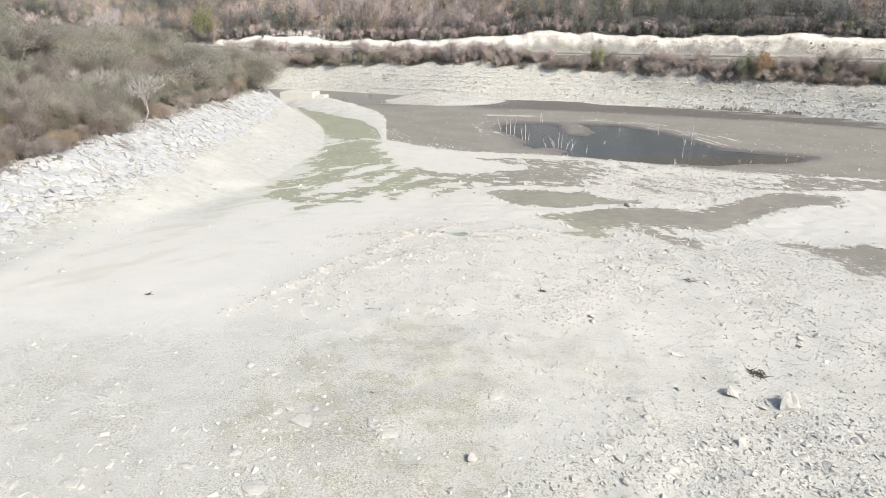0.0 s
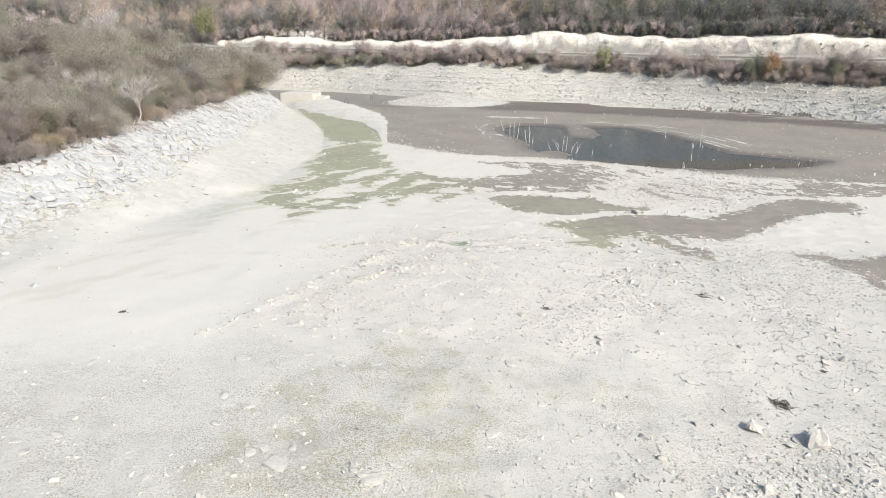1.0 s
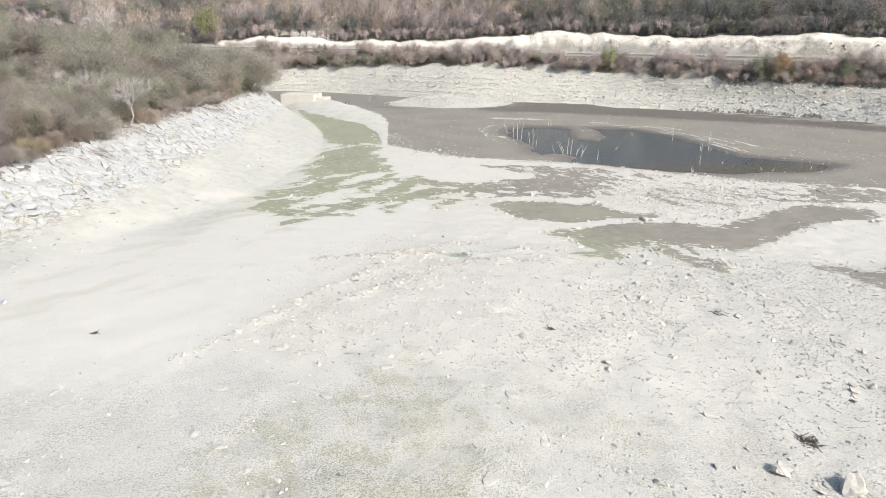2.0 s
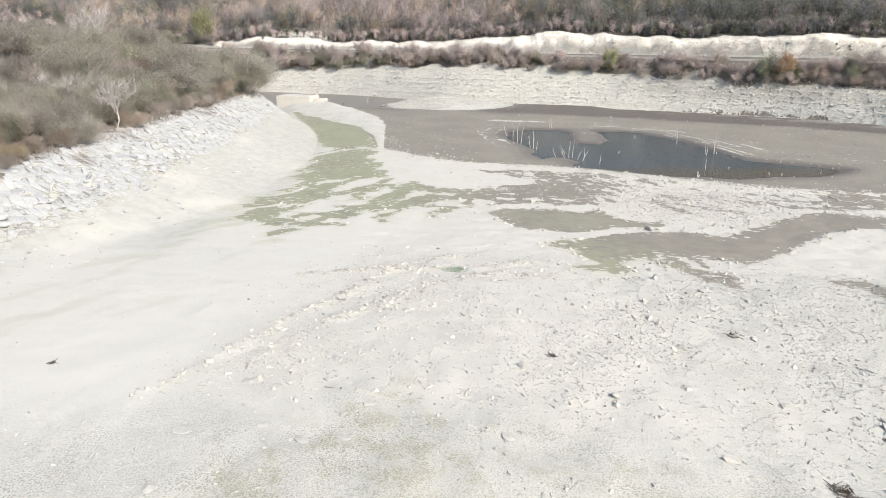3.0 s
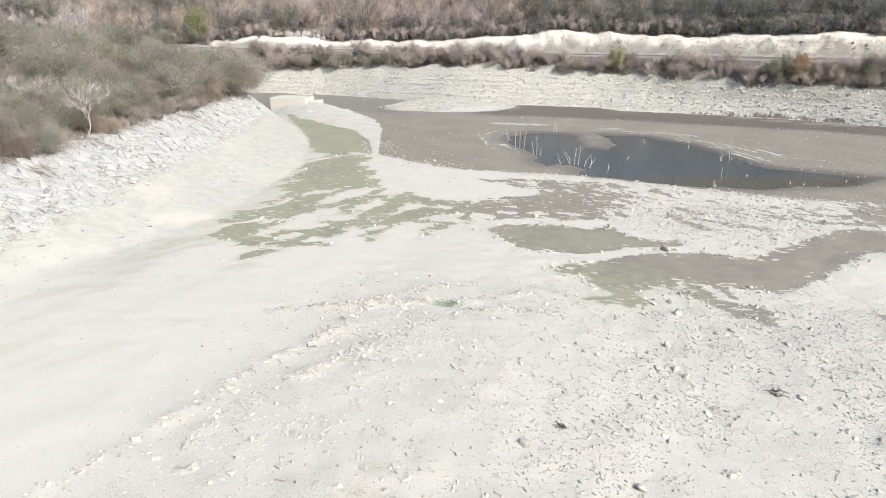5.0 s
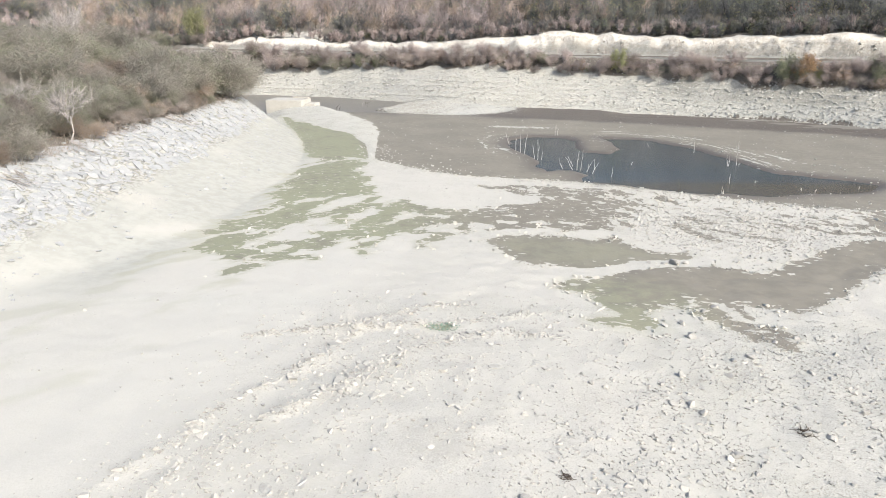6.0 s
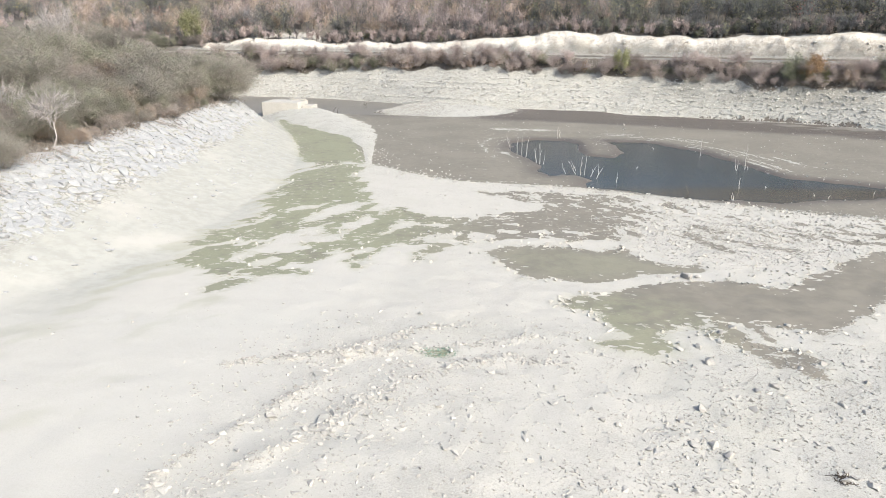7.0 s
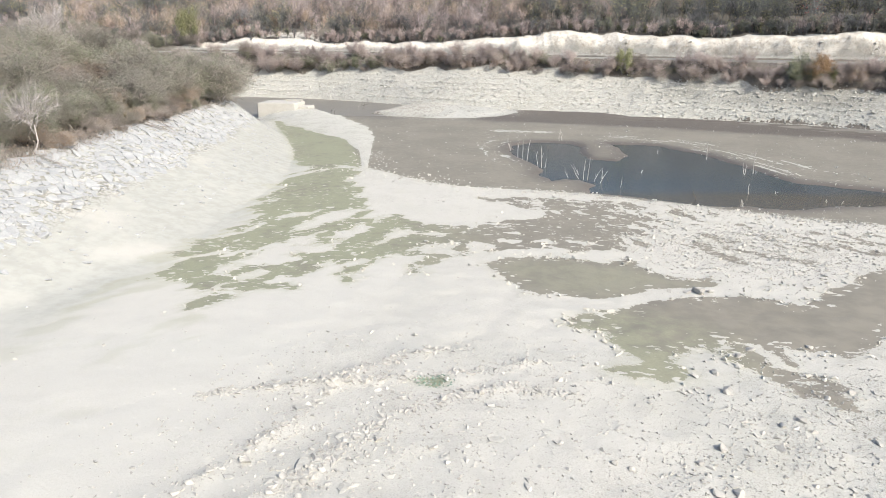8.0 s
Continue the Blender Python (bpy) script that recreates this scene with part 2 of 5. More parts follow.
    rough = maths(nt, "ADD", rough, maths(nt, "MULTIPLY", field(nt, "wet"), -0.25))
    nt.links.new(rough, bsdf.inputs["Roughness"])
    bsdf.inputs["Specular IOR Level"].default_value = 0.2
    height = maths(nt, "ADD", n_fine, maths(nt, "MULTIPLY", n_grit, 1.1))
    height = maths(nt, "ADD", height, maths(nt, "MULTIPLY", n_mid, 1.2))
    height = maths(nt, "ADD", height, maths(nt, "MULTIPLY", field(nt, "rubble"), maths(nt, "MULTIPLY", cells.outputs["Distance"], 2.6)))
    bump = node(nt, "ShaderNodeBump", Distance=0.1)
    nt.links.new(maths(nt, "MULTIPLY", maths(nt, "MULTIPLY_ADD", mud, -0.35, 0.5), maths(nt, "MULTIPLY_ADD", maths(nt, "MAXIMUM", field(nt, "silt"), maths(nt, "MULTIPLY", field(nt, "crust"), 0.5)), -0.6, 1.0)), bump.inputs["Strength"])
    nt.links.new(height, bump.inputs["Height"])
    nt.links.new(bump.outputs["Normal"], bsdf.inputs["Normal"])
    return m


def water_material(name, ripple, deep_a, deep_b, rough):
    m, nt, bsdf = material(name)
    n = grain(nt, 0.15, 3)
    spot = nt.nodes.new("ShaderNodeTexCoord")
    axes = nt.nodes.new("ShaderNodeSeparateXYZ")
    nt.links.new(spot.outputs["Object"], axes.inputs[0])
    shallow = ramp(nt, maths(nt, "ADD", axes.outputs["Y"], maths(nt, "MULTIPLY", n, 3.0)), 61.6, 59.4)
    nt.links.new(mixed(nt, shallow, mixed(nt, n, deep_a, deep_b), (0.07, 0.058, 0.037)), bsdf.inputs["Base Color"])
    bsdf.inputs["Roughness"].default_value = rough
    bsdf.inputs["IOR"].default_value = 1.33
    bumped(nt, bsdf, grain(nt, 3.5, 3), ripple, 0.05)
    return m


def wood_material():
    """Far woodland crowns: the tone of each tree comes from its own value."""
    m, nt, bsdf = material("autumn_crowns")
    tone = field(nt, "tone")
    r = nt.nodes.new("ShaderNodeValToRGB")
    tones = [(0.0, (0.43, 0.37, 0.358)), (0.35, (0.465, 0.385, 0.35)), (0.5, (0.46, 0.365, 0.28)), (0.64, (0.33, 0.262, 0.17)), (0.7, (0.2, 0.2, 0.202)),
             (0.78, (0.15, 0.16, 0.148)), (0.87, (0.26, 0.27, 0.175)), (0.96, (0.5, 0.44, 0.21)), (1.0, (0.34, 0.13, 0.12))]
    r.color_ramp.elements[0].position, r.color_ramp.elements[0].color = 0, (*tones[0][1], 1)
    r.color_ramp.elements[1].position, r.color_ramp.elements[1].color = 1, (*tones[-1][1], 1)
    for at, c in tones[1:-1]:
        e = r.color_ramp.elements.new(at)
        e.color = (*c, 1)
    nt.links.new(tone, r.inputs[0])
    geo = nt.nodes.new("ShaderNodeNewGeometry")
    hsv = nt.nodes.new("ShaderNodeHueSaturation")
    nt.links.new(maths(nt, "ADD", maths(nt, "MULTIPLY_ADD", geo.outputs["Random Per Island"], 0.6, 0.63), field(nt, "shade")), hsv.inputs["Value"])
    hsv.inputs["Saturation"].default_value = 0.95
    nt.links.new(r.outputs[0], hsv.inputs["Color"])
    nt.links.new(hsv.outputs[0], bsdf.inputs["Base Color"])
    bsdf.inputs["Roughness"].default_value = 0.9
    bsdf.inputs["Specular IOR Level"].default_value = 0.1
    return m


M_GROUND = ground_material()
M_WATER = water_material("still_water", 0.05, (0.037, 0.052, 0.059), (0.052, 0.06, 0.06), 0.2)
M_CHANNEL = water_material("muddy_water", 0.5, (0.16, 0.15, 0.131), (0.2, 0.188, 0.163), 0.42)
M_WOOD = wood_material()
M_ROCK = plain("white_limestone", (0.335, 0.32, 0.288), (0.45, 0.435, 0.4), 1.1, 0.9, 0.5, 0.2)
M_CLOD = plain("dry_clods", (0.42, 0.405, 0.36), (0.52, 0.503, 0.455), 1.1, 0.9, 0.4)
M_FARROCK = plain("bank_limestone", (0.39, 0.38, 0.345), (0.52, 0.508, 0.468), 0.5, 0.9, 0.5)
M_SLAB = plain("weathered_slabs", (0.3, 0.305, 0.302), (0.405, 0.41, 0.405), 1.6, 0.9, 0.8)
M_FLAT = plain("flat_bed_stones", (0.31, 0.303, 0.275), (0.41, 0.402, 0.37), 1.6, 0.92, 0.5)
M_COBBLE = plain("grey_cobbles", (0.28, 0.27, 0.245), (0.44, 0.43, 0.395), 1.2, 0.9, 0.4)
M_CONCRETE = plain("old_concrete", (0.42, 0.4, 0.36), (0.5, 0.485, 0.445), 0.7, 0.9, 0.3)
M_ASPHALT = plain("asphalt", (0.045, 0.045, 0.047), (0.08, 0.078, 0.075), 0.6, 0.9, 0.2)
M_PAINT = plain("pale_kerb", (0.4, 0.385, 0.35), (0.52, 0.51, 0.48), 1.5, 0.7, 0.1)
M_BARK = plain("grey_bark", (0.2, 0.175, 0.155), (0.36, 0.33, 0.3), 2.0, 0.9, 0.4)
M_PALEBARK = plain("bleached_bark", (0.4, 0.37, 0.34), (0.58, 0.555, 0.52), 3.0, 0.8, 0.3)
M_DEADBARK = plain("weathered_bark", (0.31, 0.285, 0.275), (0.46, 0.43, 0.415), 3.0, 0.85, 0.3)
M_MAUVE = plain("mauve_bark", (0.2, 0.17, 0.165), (0.32, 0.28, 0.27), 2.0, 0.9, 0.3)
M_TWIG = plain("bare_twigs", (0.25, 0.22, 0.198), (0.4, 0.358, 0.325), 0.9, 0.9, 0.0, 0.8)
def leafy(m):
    """Thin leaves and twigs let part of the light through."""
    nt = m.node_tree
    bsdf, out = nt.nodes["Principled BSDF"], nt.nodes["Material Output"]
    thin = nt.nodes.new("ShaderNodeBsdfTranslucent")
    nt.links.new(bsdf.inputs["Base Color"].links[0].from_socket, thin.inputs["Color"])
    both = nt.nodes.new("ShaderNodeMixShader")
    both.inputs[0].default_value = 0.4
    nt.links.new(bsdf.outputs[0], both.inputs[1])
    nt.links.new(thin.outputs[0], both.inputs[2])
    nt.links.new(both.outputs[0], out.inputs["Surface"])
    bsdf.inputs["Specular IOR Level"].default_value = 0.08


M_BRUSH = plain("pale_brush", (0.39, 0.335, 0.315), (0.57, 0.5, 0.47), 0.9, 0.9, 0.0, 0.7)
M_LEAF = {
    "olive": plain("olive_leaves", (0.225, 0.24, 0.165), (0.345, 0.355, 0.26), 1.5, 0.8, 0.0, 0.3),
    "rust": plain("rusty_leaves", (0.29, 0.215, 0.15), (0.42, 0.32, 0.235), 1.5, 0.85, 0.0, 0.5),
    "grey": plain("faded_leaves", (0.3, 0.27, 0.21), (0.44, 0.4, 0.32), 1.5, 0.85, 0.0, 0.4),
    "sage": plain("sage_leaves", (0.245, 0.247, 0.195), (0.365, 0.36, 0.295), 1.5, 0.85, 0.0, 0.4),
    "ochre": plain("ochre_leaves", (0.28, 0.225, 0.115), (0.4, 0.32, 0.18), 1.5, 0.85, 0.0, 0.4),
    "orange": plain("orange_leaves", (0.29, 0.2, 0.115), (0.38, 0.265, 0.165), 1.5, 0.8, 0.0, 0.3),
    "yellow": plain("yellow_leaves", (0.27, 0.28, 0.15), (0.39, 0.385, 0.225), 1.5, 0.8, 0.0, 0.4),
}

for leaf in (*M_LEAF.values(), M_TWIG, M_BRUSH, M_WOOD):
    leafy(leaf)


# ---- the land ----
TOE = curve_of([(-120, 150), (-40, 130), (-28, 128), (-19, 125), (-12, 118), (0, 111.5), (17, 109), (25, 105.3), (32, 101.9), (39, 100.3), (45, 97.6), (50, 93.5), (55, 88), (70, 66), (110, 30), (160, -40)])
ROAD = curve_of([(-160, 165), (-100, 153), (-40, 141), (-20, 137), (0, 125), (20, 121), (35, 112), (50, 104), (70, 97), (110, 80), (160, 50)])
SCAR_TOP = curve_of([(-120, 8.5), (-52, 8.3), (-42, 10.7), (-31, 8.6), (-14, 9.2), (7, 9.9), (22, 11.9), (28, 9.8), (36, 9.7), (49, 11.0), (53, 10.4), (58, 11.2), (66, 9.7), (120, 10)])
SHORE = curve_of([(-60, -14), (30, -14.5), (55, -13.9), (68, -14.5), (76, -17.2), (86, -21), (97, -25.5), (120, -32)])
FALL = curve_of([(-60, 2.3), (10, 2.15), (20, 2.05), (25, 1.85), (29, 1.42), (33, 0.8), (38, 0.36), (45, 0.13), (60, 0.02), (200, 0)])
SIDE = curve_of([(-60, 1), (-3, 1), (2, 0.88), (8, 0.52), (15, 0.34), (60, 0.3)])
RIM = curve_of([(-14, 70), (-8, 66), (-5.5, 63), (-3, 59.8), (1, 58.8), (8, 57.4), (12, 55.4), (17, 53.2), (21, 50.8), (30, 49), (60, 44)])
POND = [(4.1, 75.7), (4.7, 79.0), (7.1, 80.9), (10.8, 80.4), (10.9, 77.0), (10.8, 71.6), (13.2, 70.9), (14.9, 73.8), (15.0, 78.2), (14.3, 80.2), (18.4, 79.7), (22.0, 74.5),
        (23.6, 67.9), (24.6, 62.7), (27, 61.3), (29.6, 59.9), (31.5, 58.6), (28, 56.2), (23.7, 55.3), (20.7, 54.7), (15.7, 55.4), (11.9, 57.4), (9.1, 58.7), (9.0, 60.0),
        (9.8, 61.3), (8.9, 62.8), (7.6, 63.2), (6.5, 62.7), (6.0, 64.4), (6.5, 66.6), (6.2, 68.3), (5.2, 70.8)]
SPIT = [(-24.5, 104.5), (-18.9, 94.5), (-15.0, 88.6), (-11.8, 82.4), (-9.8, 74.5), (-8.5, 66.0)]
BERMS = [[(-8.5, 18), (-7, 21.1), (-5.8, 24.1), (-4.2, 26.9), (-3.6, 29.6), (-2, 31.2), (0.2, 32.3)],
         [(-6.4, 20), (-5, 22.9), (-3.2, 25.1), (-2, 27.2), (-0.4, 28.7), (1.4, 29.6), (3.2, 29.2)],
         [(-7.1, 28.3), (-5, 29), (-2.7, 29.5), (-0.3, 30.2), (2.3, 31.4)]]
GREEN_HEAD = [(-27.4, 98.7), (-23.0, 94.7), (-18.6, 89.3), (-13.9, 80.5), (-11.0, 79.7), (-9.6, 73.9), (-9.4, 70.2), (-10.7, 67.2), (-10.8, 65.6), (-12.6, 66.2), (-14.1, 66.8),
              (-15.8, 71.9), (-18.1, 78.4), (-21.7, 86.9)]
GREEN_POOL = [(-11.3, 66), (-8.9, 65.8), (-7.7, 59.2), (-6.2, 53.0), (-6.6, 52.1), (-10.6, 51.7), (-9.6, 49.5), (-8.7, 45.0), (-10.7, 43.6), (-12.0, 42.7), (-11.2, 40.1), (-11.2, 39.1),
              (-13.1, 39.7), (-14.2, 41.6), (-13.7, 43.8), (-13.4, 45.5), (-13.4, 48.3), (-13.8, 52.6), (-13.6, 56.7), (-14.1, 61.2), (-13.7, 63.4)]
PALE_BAND = [(-8.4, 65.4), (-5.5, 61.7), (-1.0, 56.9), (4.8, 53.1), (3.6, 50.9), (0.5, 49.6), (-2.2, 50.0), (-4.3, 51.4), (-5.9, 52.4), (-7.3, 59.2)]
GREY_SHEET = [(-0.8, 48.0), (2.5, 49.9), (4.7, 52.0), (7.6, 50.8), (8.8, 47.4), (7.7, 44.8), (5.1, 45.1), (2.2, 44.2), (-0.7, 44.6)]
CRUST = [(8.4, 45.4), (8.8, 42.9), (9.5, 41.5), (11.0, 42.1), (11.4, 41.1), (12.0, 40.5), (12.0, 39.2), (13.4, 38.3), (17.3, 41.2), (16.2, 43.1), (20.7, 44.2), (24.8, 49.1), (20.8, 50.8),
         (18.1, 52.6), (15.8, 54.6), (10.0, 49.7)]
POOL = [(1.1, 41.9), (2.3, 43.2), (5.0, 43.7), (6.5, 42.9), (8.0, 43.7), (8.6, 41.9), (9.5, 40.9), (11.1, 41.2), (11.4, 40.2), (8.9, 39.5), (7.6, 38.9), (5.2, 37.7), (2.6, 38.1), (2.0, 40.0)]
LOBE = [(4.2, 35.7), (6.2, 36.6), (7.6, 37.8), (11.5, 38.9), (13.1, 38.0), (14.4, 38.5), (17.8, 41.5), (21.0, 43.8), (25.3, 43.0), (24.2, 40.4), (20.0, 39.4), (17.4, 36.9), (14.6, 34.4),
        (12.9, 33.2), (9.5, 34.1), (9.0, 33.8), (7.2, 33.0), (6.8, 32.2), (7.2, 31.2), (6.1, 30.5), (4.9, 30.9), (4.4, 31.2), (6.0, 32.0), (5.3, 32.9), (5.1, 33.6), (4.9, 34.6), (4.1, 35.0)]
# licks of wet mud across the dry bed: ends and half width
MUD_LICKS = [(-10.6, 38.0, -9.8, 41.2, 0.3), (-9.3, 38.2, -7.3, 40.7, 0.4), (-8.5, 38.8, -7.4, 41.8, 0.45), (-9.1, 38.4, -7.5, 38.0, 0.25), (-9.0, 41.3, -6.5, 43.3, 0.4), (-7.8, 43.0, -5.3, 44.3, 0.45),
             (-9.1, 46.8, -7.4, 49.3, 0.35), (-7.9, 45.8, -6.4, 51.3, 0.35), (-6.1, 42.8, -5.5, 50.1, 0.35), (-5.4, 44.9, -4.2, 50.7, 0.6), (-5.3, 48.8, -2.8, 50.1, 0.7), (-4.1, 44.4, -2.0, 46.7, 0.7),
             (-4.0, 48.8, -0.1, 48.5, 0.6), (-5.0, 39.8, -4.5, 43.4, 0.3), (-2.9, 43.5, -0.6, 43.2, 0.4), (-2.4, 41.2, -1.7, 42.6, 0.3), (-10.0, 35.7, -9.6, 37.2, 0.15), (-1.8, 46.0, 1.5, 47.5, 0.7)]
EAST_LICKS = [(9.2, 33.4, 9.7, 32.2, 0.35), (10.1, 31.3, 11.5, 30.9, 0.45), (9.5, 31.8, 10.6, 30.5, 0.4), (11.0, 31.6, 11.1, 29.8, 0.35), (10.4, 34.2, 10.7, 32.4, 0.3), (12.2, 46.6, 13.5, 43.3, 0.45),
              (13.1, 48.2, 14.4, 46.7, 0.35), (16.3, 31.2, 17.6, 30.1, 0.5), (17.0, 30.2, 17.8, 27.0, 0.55), (18.4, 29.6, 19.6, 26.0, 1.1), (19.5, 29.0, 26.0, 25.0, 2.0), (14.8, 44.6, 16.6, 43.4, 0.4)]
# pale islands in the mud
PALE_BLOTS = [(0.6, 44.9, 1.4, 45.2, 0.45), (2.4, 46.4, 2.9, 46.4, 0.35), (4.0, 46.0, 4.4, 46.0, 0.35), (6.0, 46.5, 6.6, 46.2, 0.4), (1.6, 47.6, 2.6, 47.9, 0.3), (6.5, 44.6, 8.2, 44.3, 0.45),
              (2.2, 43.8, 5.8, 44.2, 0.3), (-9.2, 43.9, -7.7, 44.2, 0.35), (-9.9, 41.9, -8.4, 42.4, 0.4), (-8.4, 39.0, -7.6, 39.3, 0.25), (-7.0, 46.9, -5.9, 48.2, 0.4), (-11.0, 43.3, -8.6, 46.2, 0.1)]
SOFT_LICKS = [(-14.5, 35.5, -14.3, 40.0, 0.4), (-14.5, 37.2, -14.1, 41.8, 0.5), (-13.8, 37.6, -12.8, 40.6, 0.4), (-14.3, 40.0, -13.5, 43.8, 0.6), (-14.4, 31.5, -14.5, 36.0, 0.25),
              (-17.0, 19.5, -14.7, 23.0, 0.6), (-14.7, 23.0, -13.5, 26.0, 0.6), (-16.6, 24.0, -14.6, 28.0, 0.5), (-16.2, 29.2, -13.8, 31.5, 0.45), (-13.0, 22.0, -10.5, 26.5, 0.5), (-11.5, 30.0, -9.5, 34.0, 0.4)]
ROCK_LINE = [(3.4, 37.4), (5.4, 37.2), (7.7, 38.4), (8.9, 39.0), (9.9, 39.1), (11.9, 40.0)]


def licks(x, y, rows):
    """How far inside the nearest of some strokes, in metres."""
    best = np.full(np.shape(x), -9.0)
    for ax, ay, bx, by, w in rows:
        best = np.maximum(best, w - along(x, y, [(ax, ay), (bx, by)])[0])
    return best


def west(x, y):
    """How far west of the shore: 0 at the beach, 11 at the edge of the thicket."""
    u = SHORE(y) - x
    w = np.maximum(SHORE(y) + np.interp(y, [30, 36, 43, 50, 62], [25.6, 24.2, 24.6, 25.2, 25.5]), 4.0)
    return np.where(u < 0, u, np.where(u < w, u * 11 / w, 11 + u - w))


def channel_width(x):
    return np.interp(x, [-40, -18, -8, 20, 30, 37, 41.5, 50, 60], [22, 20, 14, 8, 4.5, 5, 9, 11.5, 12])


def spit_width(s):
    return np.interp(s, [0, 0.2, 0.4, 0.6, 0.8, 1], [5.0, 4.4, 3.5, 1.8, 0.6, 0.25])


def ground(x, y):
    """Height of the land, without the finest relief."""
    x, y = np.asarray(x, float), np.asarray(y, float)
    z = FALL(y) * SIDE(x) + 0.08 * (fbm(x * 0.3, y * 0.3, 3) - 0.5) * step(50, 25, y)
    z = z + 0.16 * (fbm(x * 1.1, y * 1.1, 5) - 0.5) * step(60, 35, y) * (0.45 + 0.55 * step(-9, -3, x))
    for line in BERMS:
        d, s = along(x, y, line)
        z = z + 0.05 * np.exp(-(d / 0.2) ** 2) * (0.15 + 1.1 * step(0.3, 0.75, vnoise(x * 1.1, y * 1.1, 9)))
    # the spit and the rims of the mud flats
    d, s = along(x, y, SPIT)
    spit_top = (0.06 + 0.8 * (1 - s) ** 2.2) * np.clip(1.1 - d / spit_width(s) + 0.35 * (fbm(x * 0.6, y * 0.6, 23) - 0.5), 0, 0.75) * 1.33
    z = np.maximum(z, spit_top)
    z = z + 0.12 * np.exp(-((y - RIM(x)) / 0.7) ** 2) * step(-10, -6, x) * vnoise(x, y, 12)
    # pond
    p = inside(x, y, POND)
    z = z - 0.55 * step(-1.0, 1.4, p + 1.2 * (fbm(x * 0.6, y * 0.6, 21) - 0.5))
    # channel under the far bank
    t = y - TOE(x)
    deep = np.maximum(step(-5, -11, x), step(18, 24, x))
    width = channel_width(x)
    depth = np.where(x > 0, 0.33 + 0.28 * (fbm(x * 0.25, y * 0.5, 27) - 0.5), 0.62)
    z = z - depth * deep * step(-width - 1.5, -width + 1, t) * step(-29, -26, x)
    z = z - 0.62 * step(-24, -30, x) * step(88, 96, y) * (1 - step(1.2, 0.2, along(x, y, SPIT)[0] / 6))
    z = np.maximum(z, -0.6 + 0.85 * step(1.15, 0.6, np.hypot((x + 3) / 11, (y - 109) / 10.5) + 0.3 * (fbm(x * 0.3, y * 0.3, 25) - 0.5)))
    # beach and bank on the west side
    u = west(x, y) + 1.2 * (fbm(y * 0.15, x * 0.02, 31) - 0.5)
    bank = np.interp(u, [-3, 0, 2, 5.5, 7.5, 11, 20, 40, 90, 300], [-0.6, 0.02, 0.6, 1.65, 2.4, 3.6, 4.9, 8.0, 15, 30])
    shelf = step(6, 7.5, u) * step(13, 10.5, u)
    bank = bank + shelf * (0.5 * (fbm(x * 0.7, y * 0.5, 33) - 0.5) + 0.22 * (vnoise(x * 1.6, y * 1.6, 35) - 0.5))
    tip = step(83, 94, y - 0.3 * (-26 - x)) * step(-70, -50, x)
    bank = bank * (1 - tip) - 0.7 * tip
    z = np.where(u > -2.5, np.maximum(z, bank) + 0.12 * np.exp(-np.abs(z - bank) / 0.25) * step(60, 40, y), z)
    z = np.where((u > 0.5) & (tip > 0.02), np.minimum(z, np.maximum(bank, spit_top)), z)
    # far bank, road bench, cut and wooded hill
    road = ROAD(x)
    veg = road - 5
    h_veg = np.interp(x, [-60, -39, -2, 30, 52, 80], [3.4, 3.7, 5.2, 4.5, 3.9, 4.2])
    k = np.clip(t / np.maximum(veg - TOE(x), 1), 0, 1)
    far = -0.65 + (h_veg + 0.65) * (0.25 * k + 0.75 * k ** 0.8) * step(-0.06, 0.14, k) + 0.5 * np.sin(k * math.pi) * (fbm(x * 0.4, y * 0.6, 41) - 0.5)
    far = far + 0.17 * np.sin(far * 8.5 + 3 * fbm(x * 0.1, y * 0.1, 42)) * np.sin(k * math.pi)
    rise = np.interp(y - veg, [0, 2.6, 7.4, 8.4], [0, 1, 1, 1.18])
    far = np.where(y > veg, h_veg + (7.0 - h_veg) * rise, far)
    cut = y - (road + 4.6 + 0.8 * (vnoise(x * 0.35, x * 0 + 3, 43) - 0.5))
    top = SCAR_TOP(x) - 0.1 + 1.2 * (fbm(x * 0.3, x * 0 + 9, 45) - 0.5)
    far = np.where(cut > 0, np.maximum(7.3, 7.4 + (top - 7.4) * np.clip(cut / 3.6, 0, 1) ** 0.8 + 1.1 * (fbm(x * 0.5, y * 0.5, 44) - 0.5) * step(0, 1, cut) * step(3.6, 2.6, cut)), far)
    hill = top + 0.21 * (cut - 3.6) + 1.6 * (fbm(x * 0.05, y * 0.05, 47) - 0.5) * step(0, 25, cut - 3.6)
    hill = np.minimum(hill, 46 + 0.02 * cut)
    far = np.where(cut > 3.6, hill, far)
    z = np.where(t > 0, np.maximum(np.maximum(far, z * step(6, 0, t) - 9 * step(0, 6, t)), np.where(u > 16, bank, -9)), z)
    return z


def spaced(parts):
    out = [np.arange(a, b, s) for a, b, s in parts]
    return np.concatenate(out)


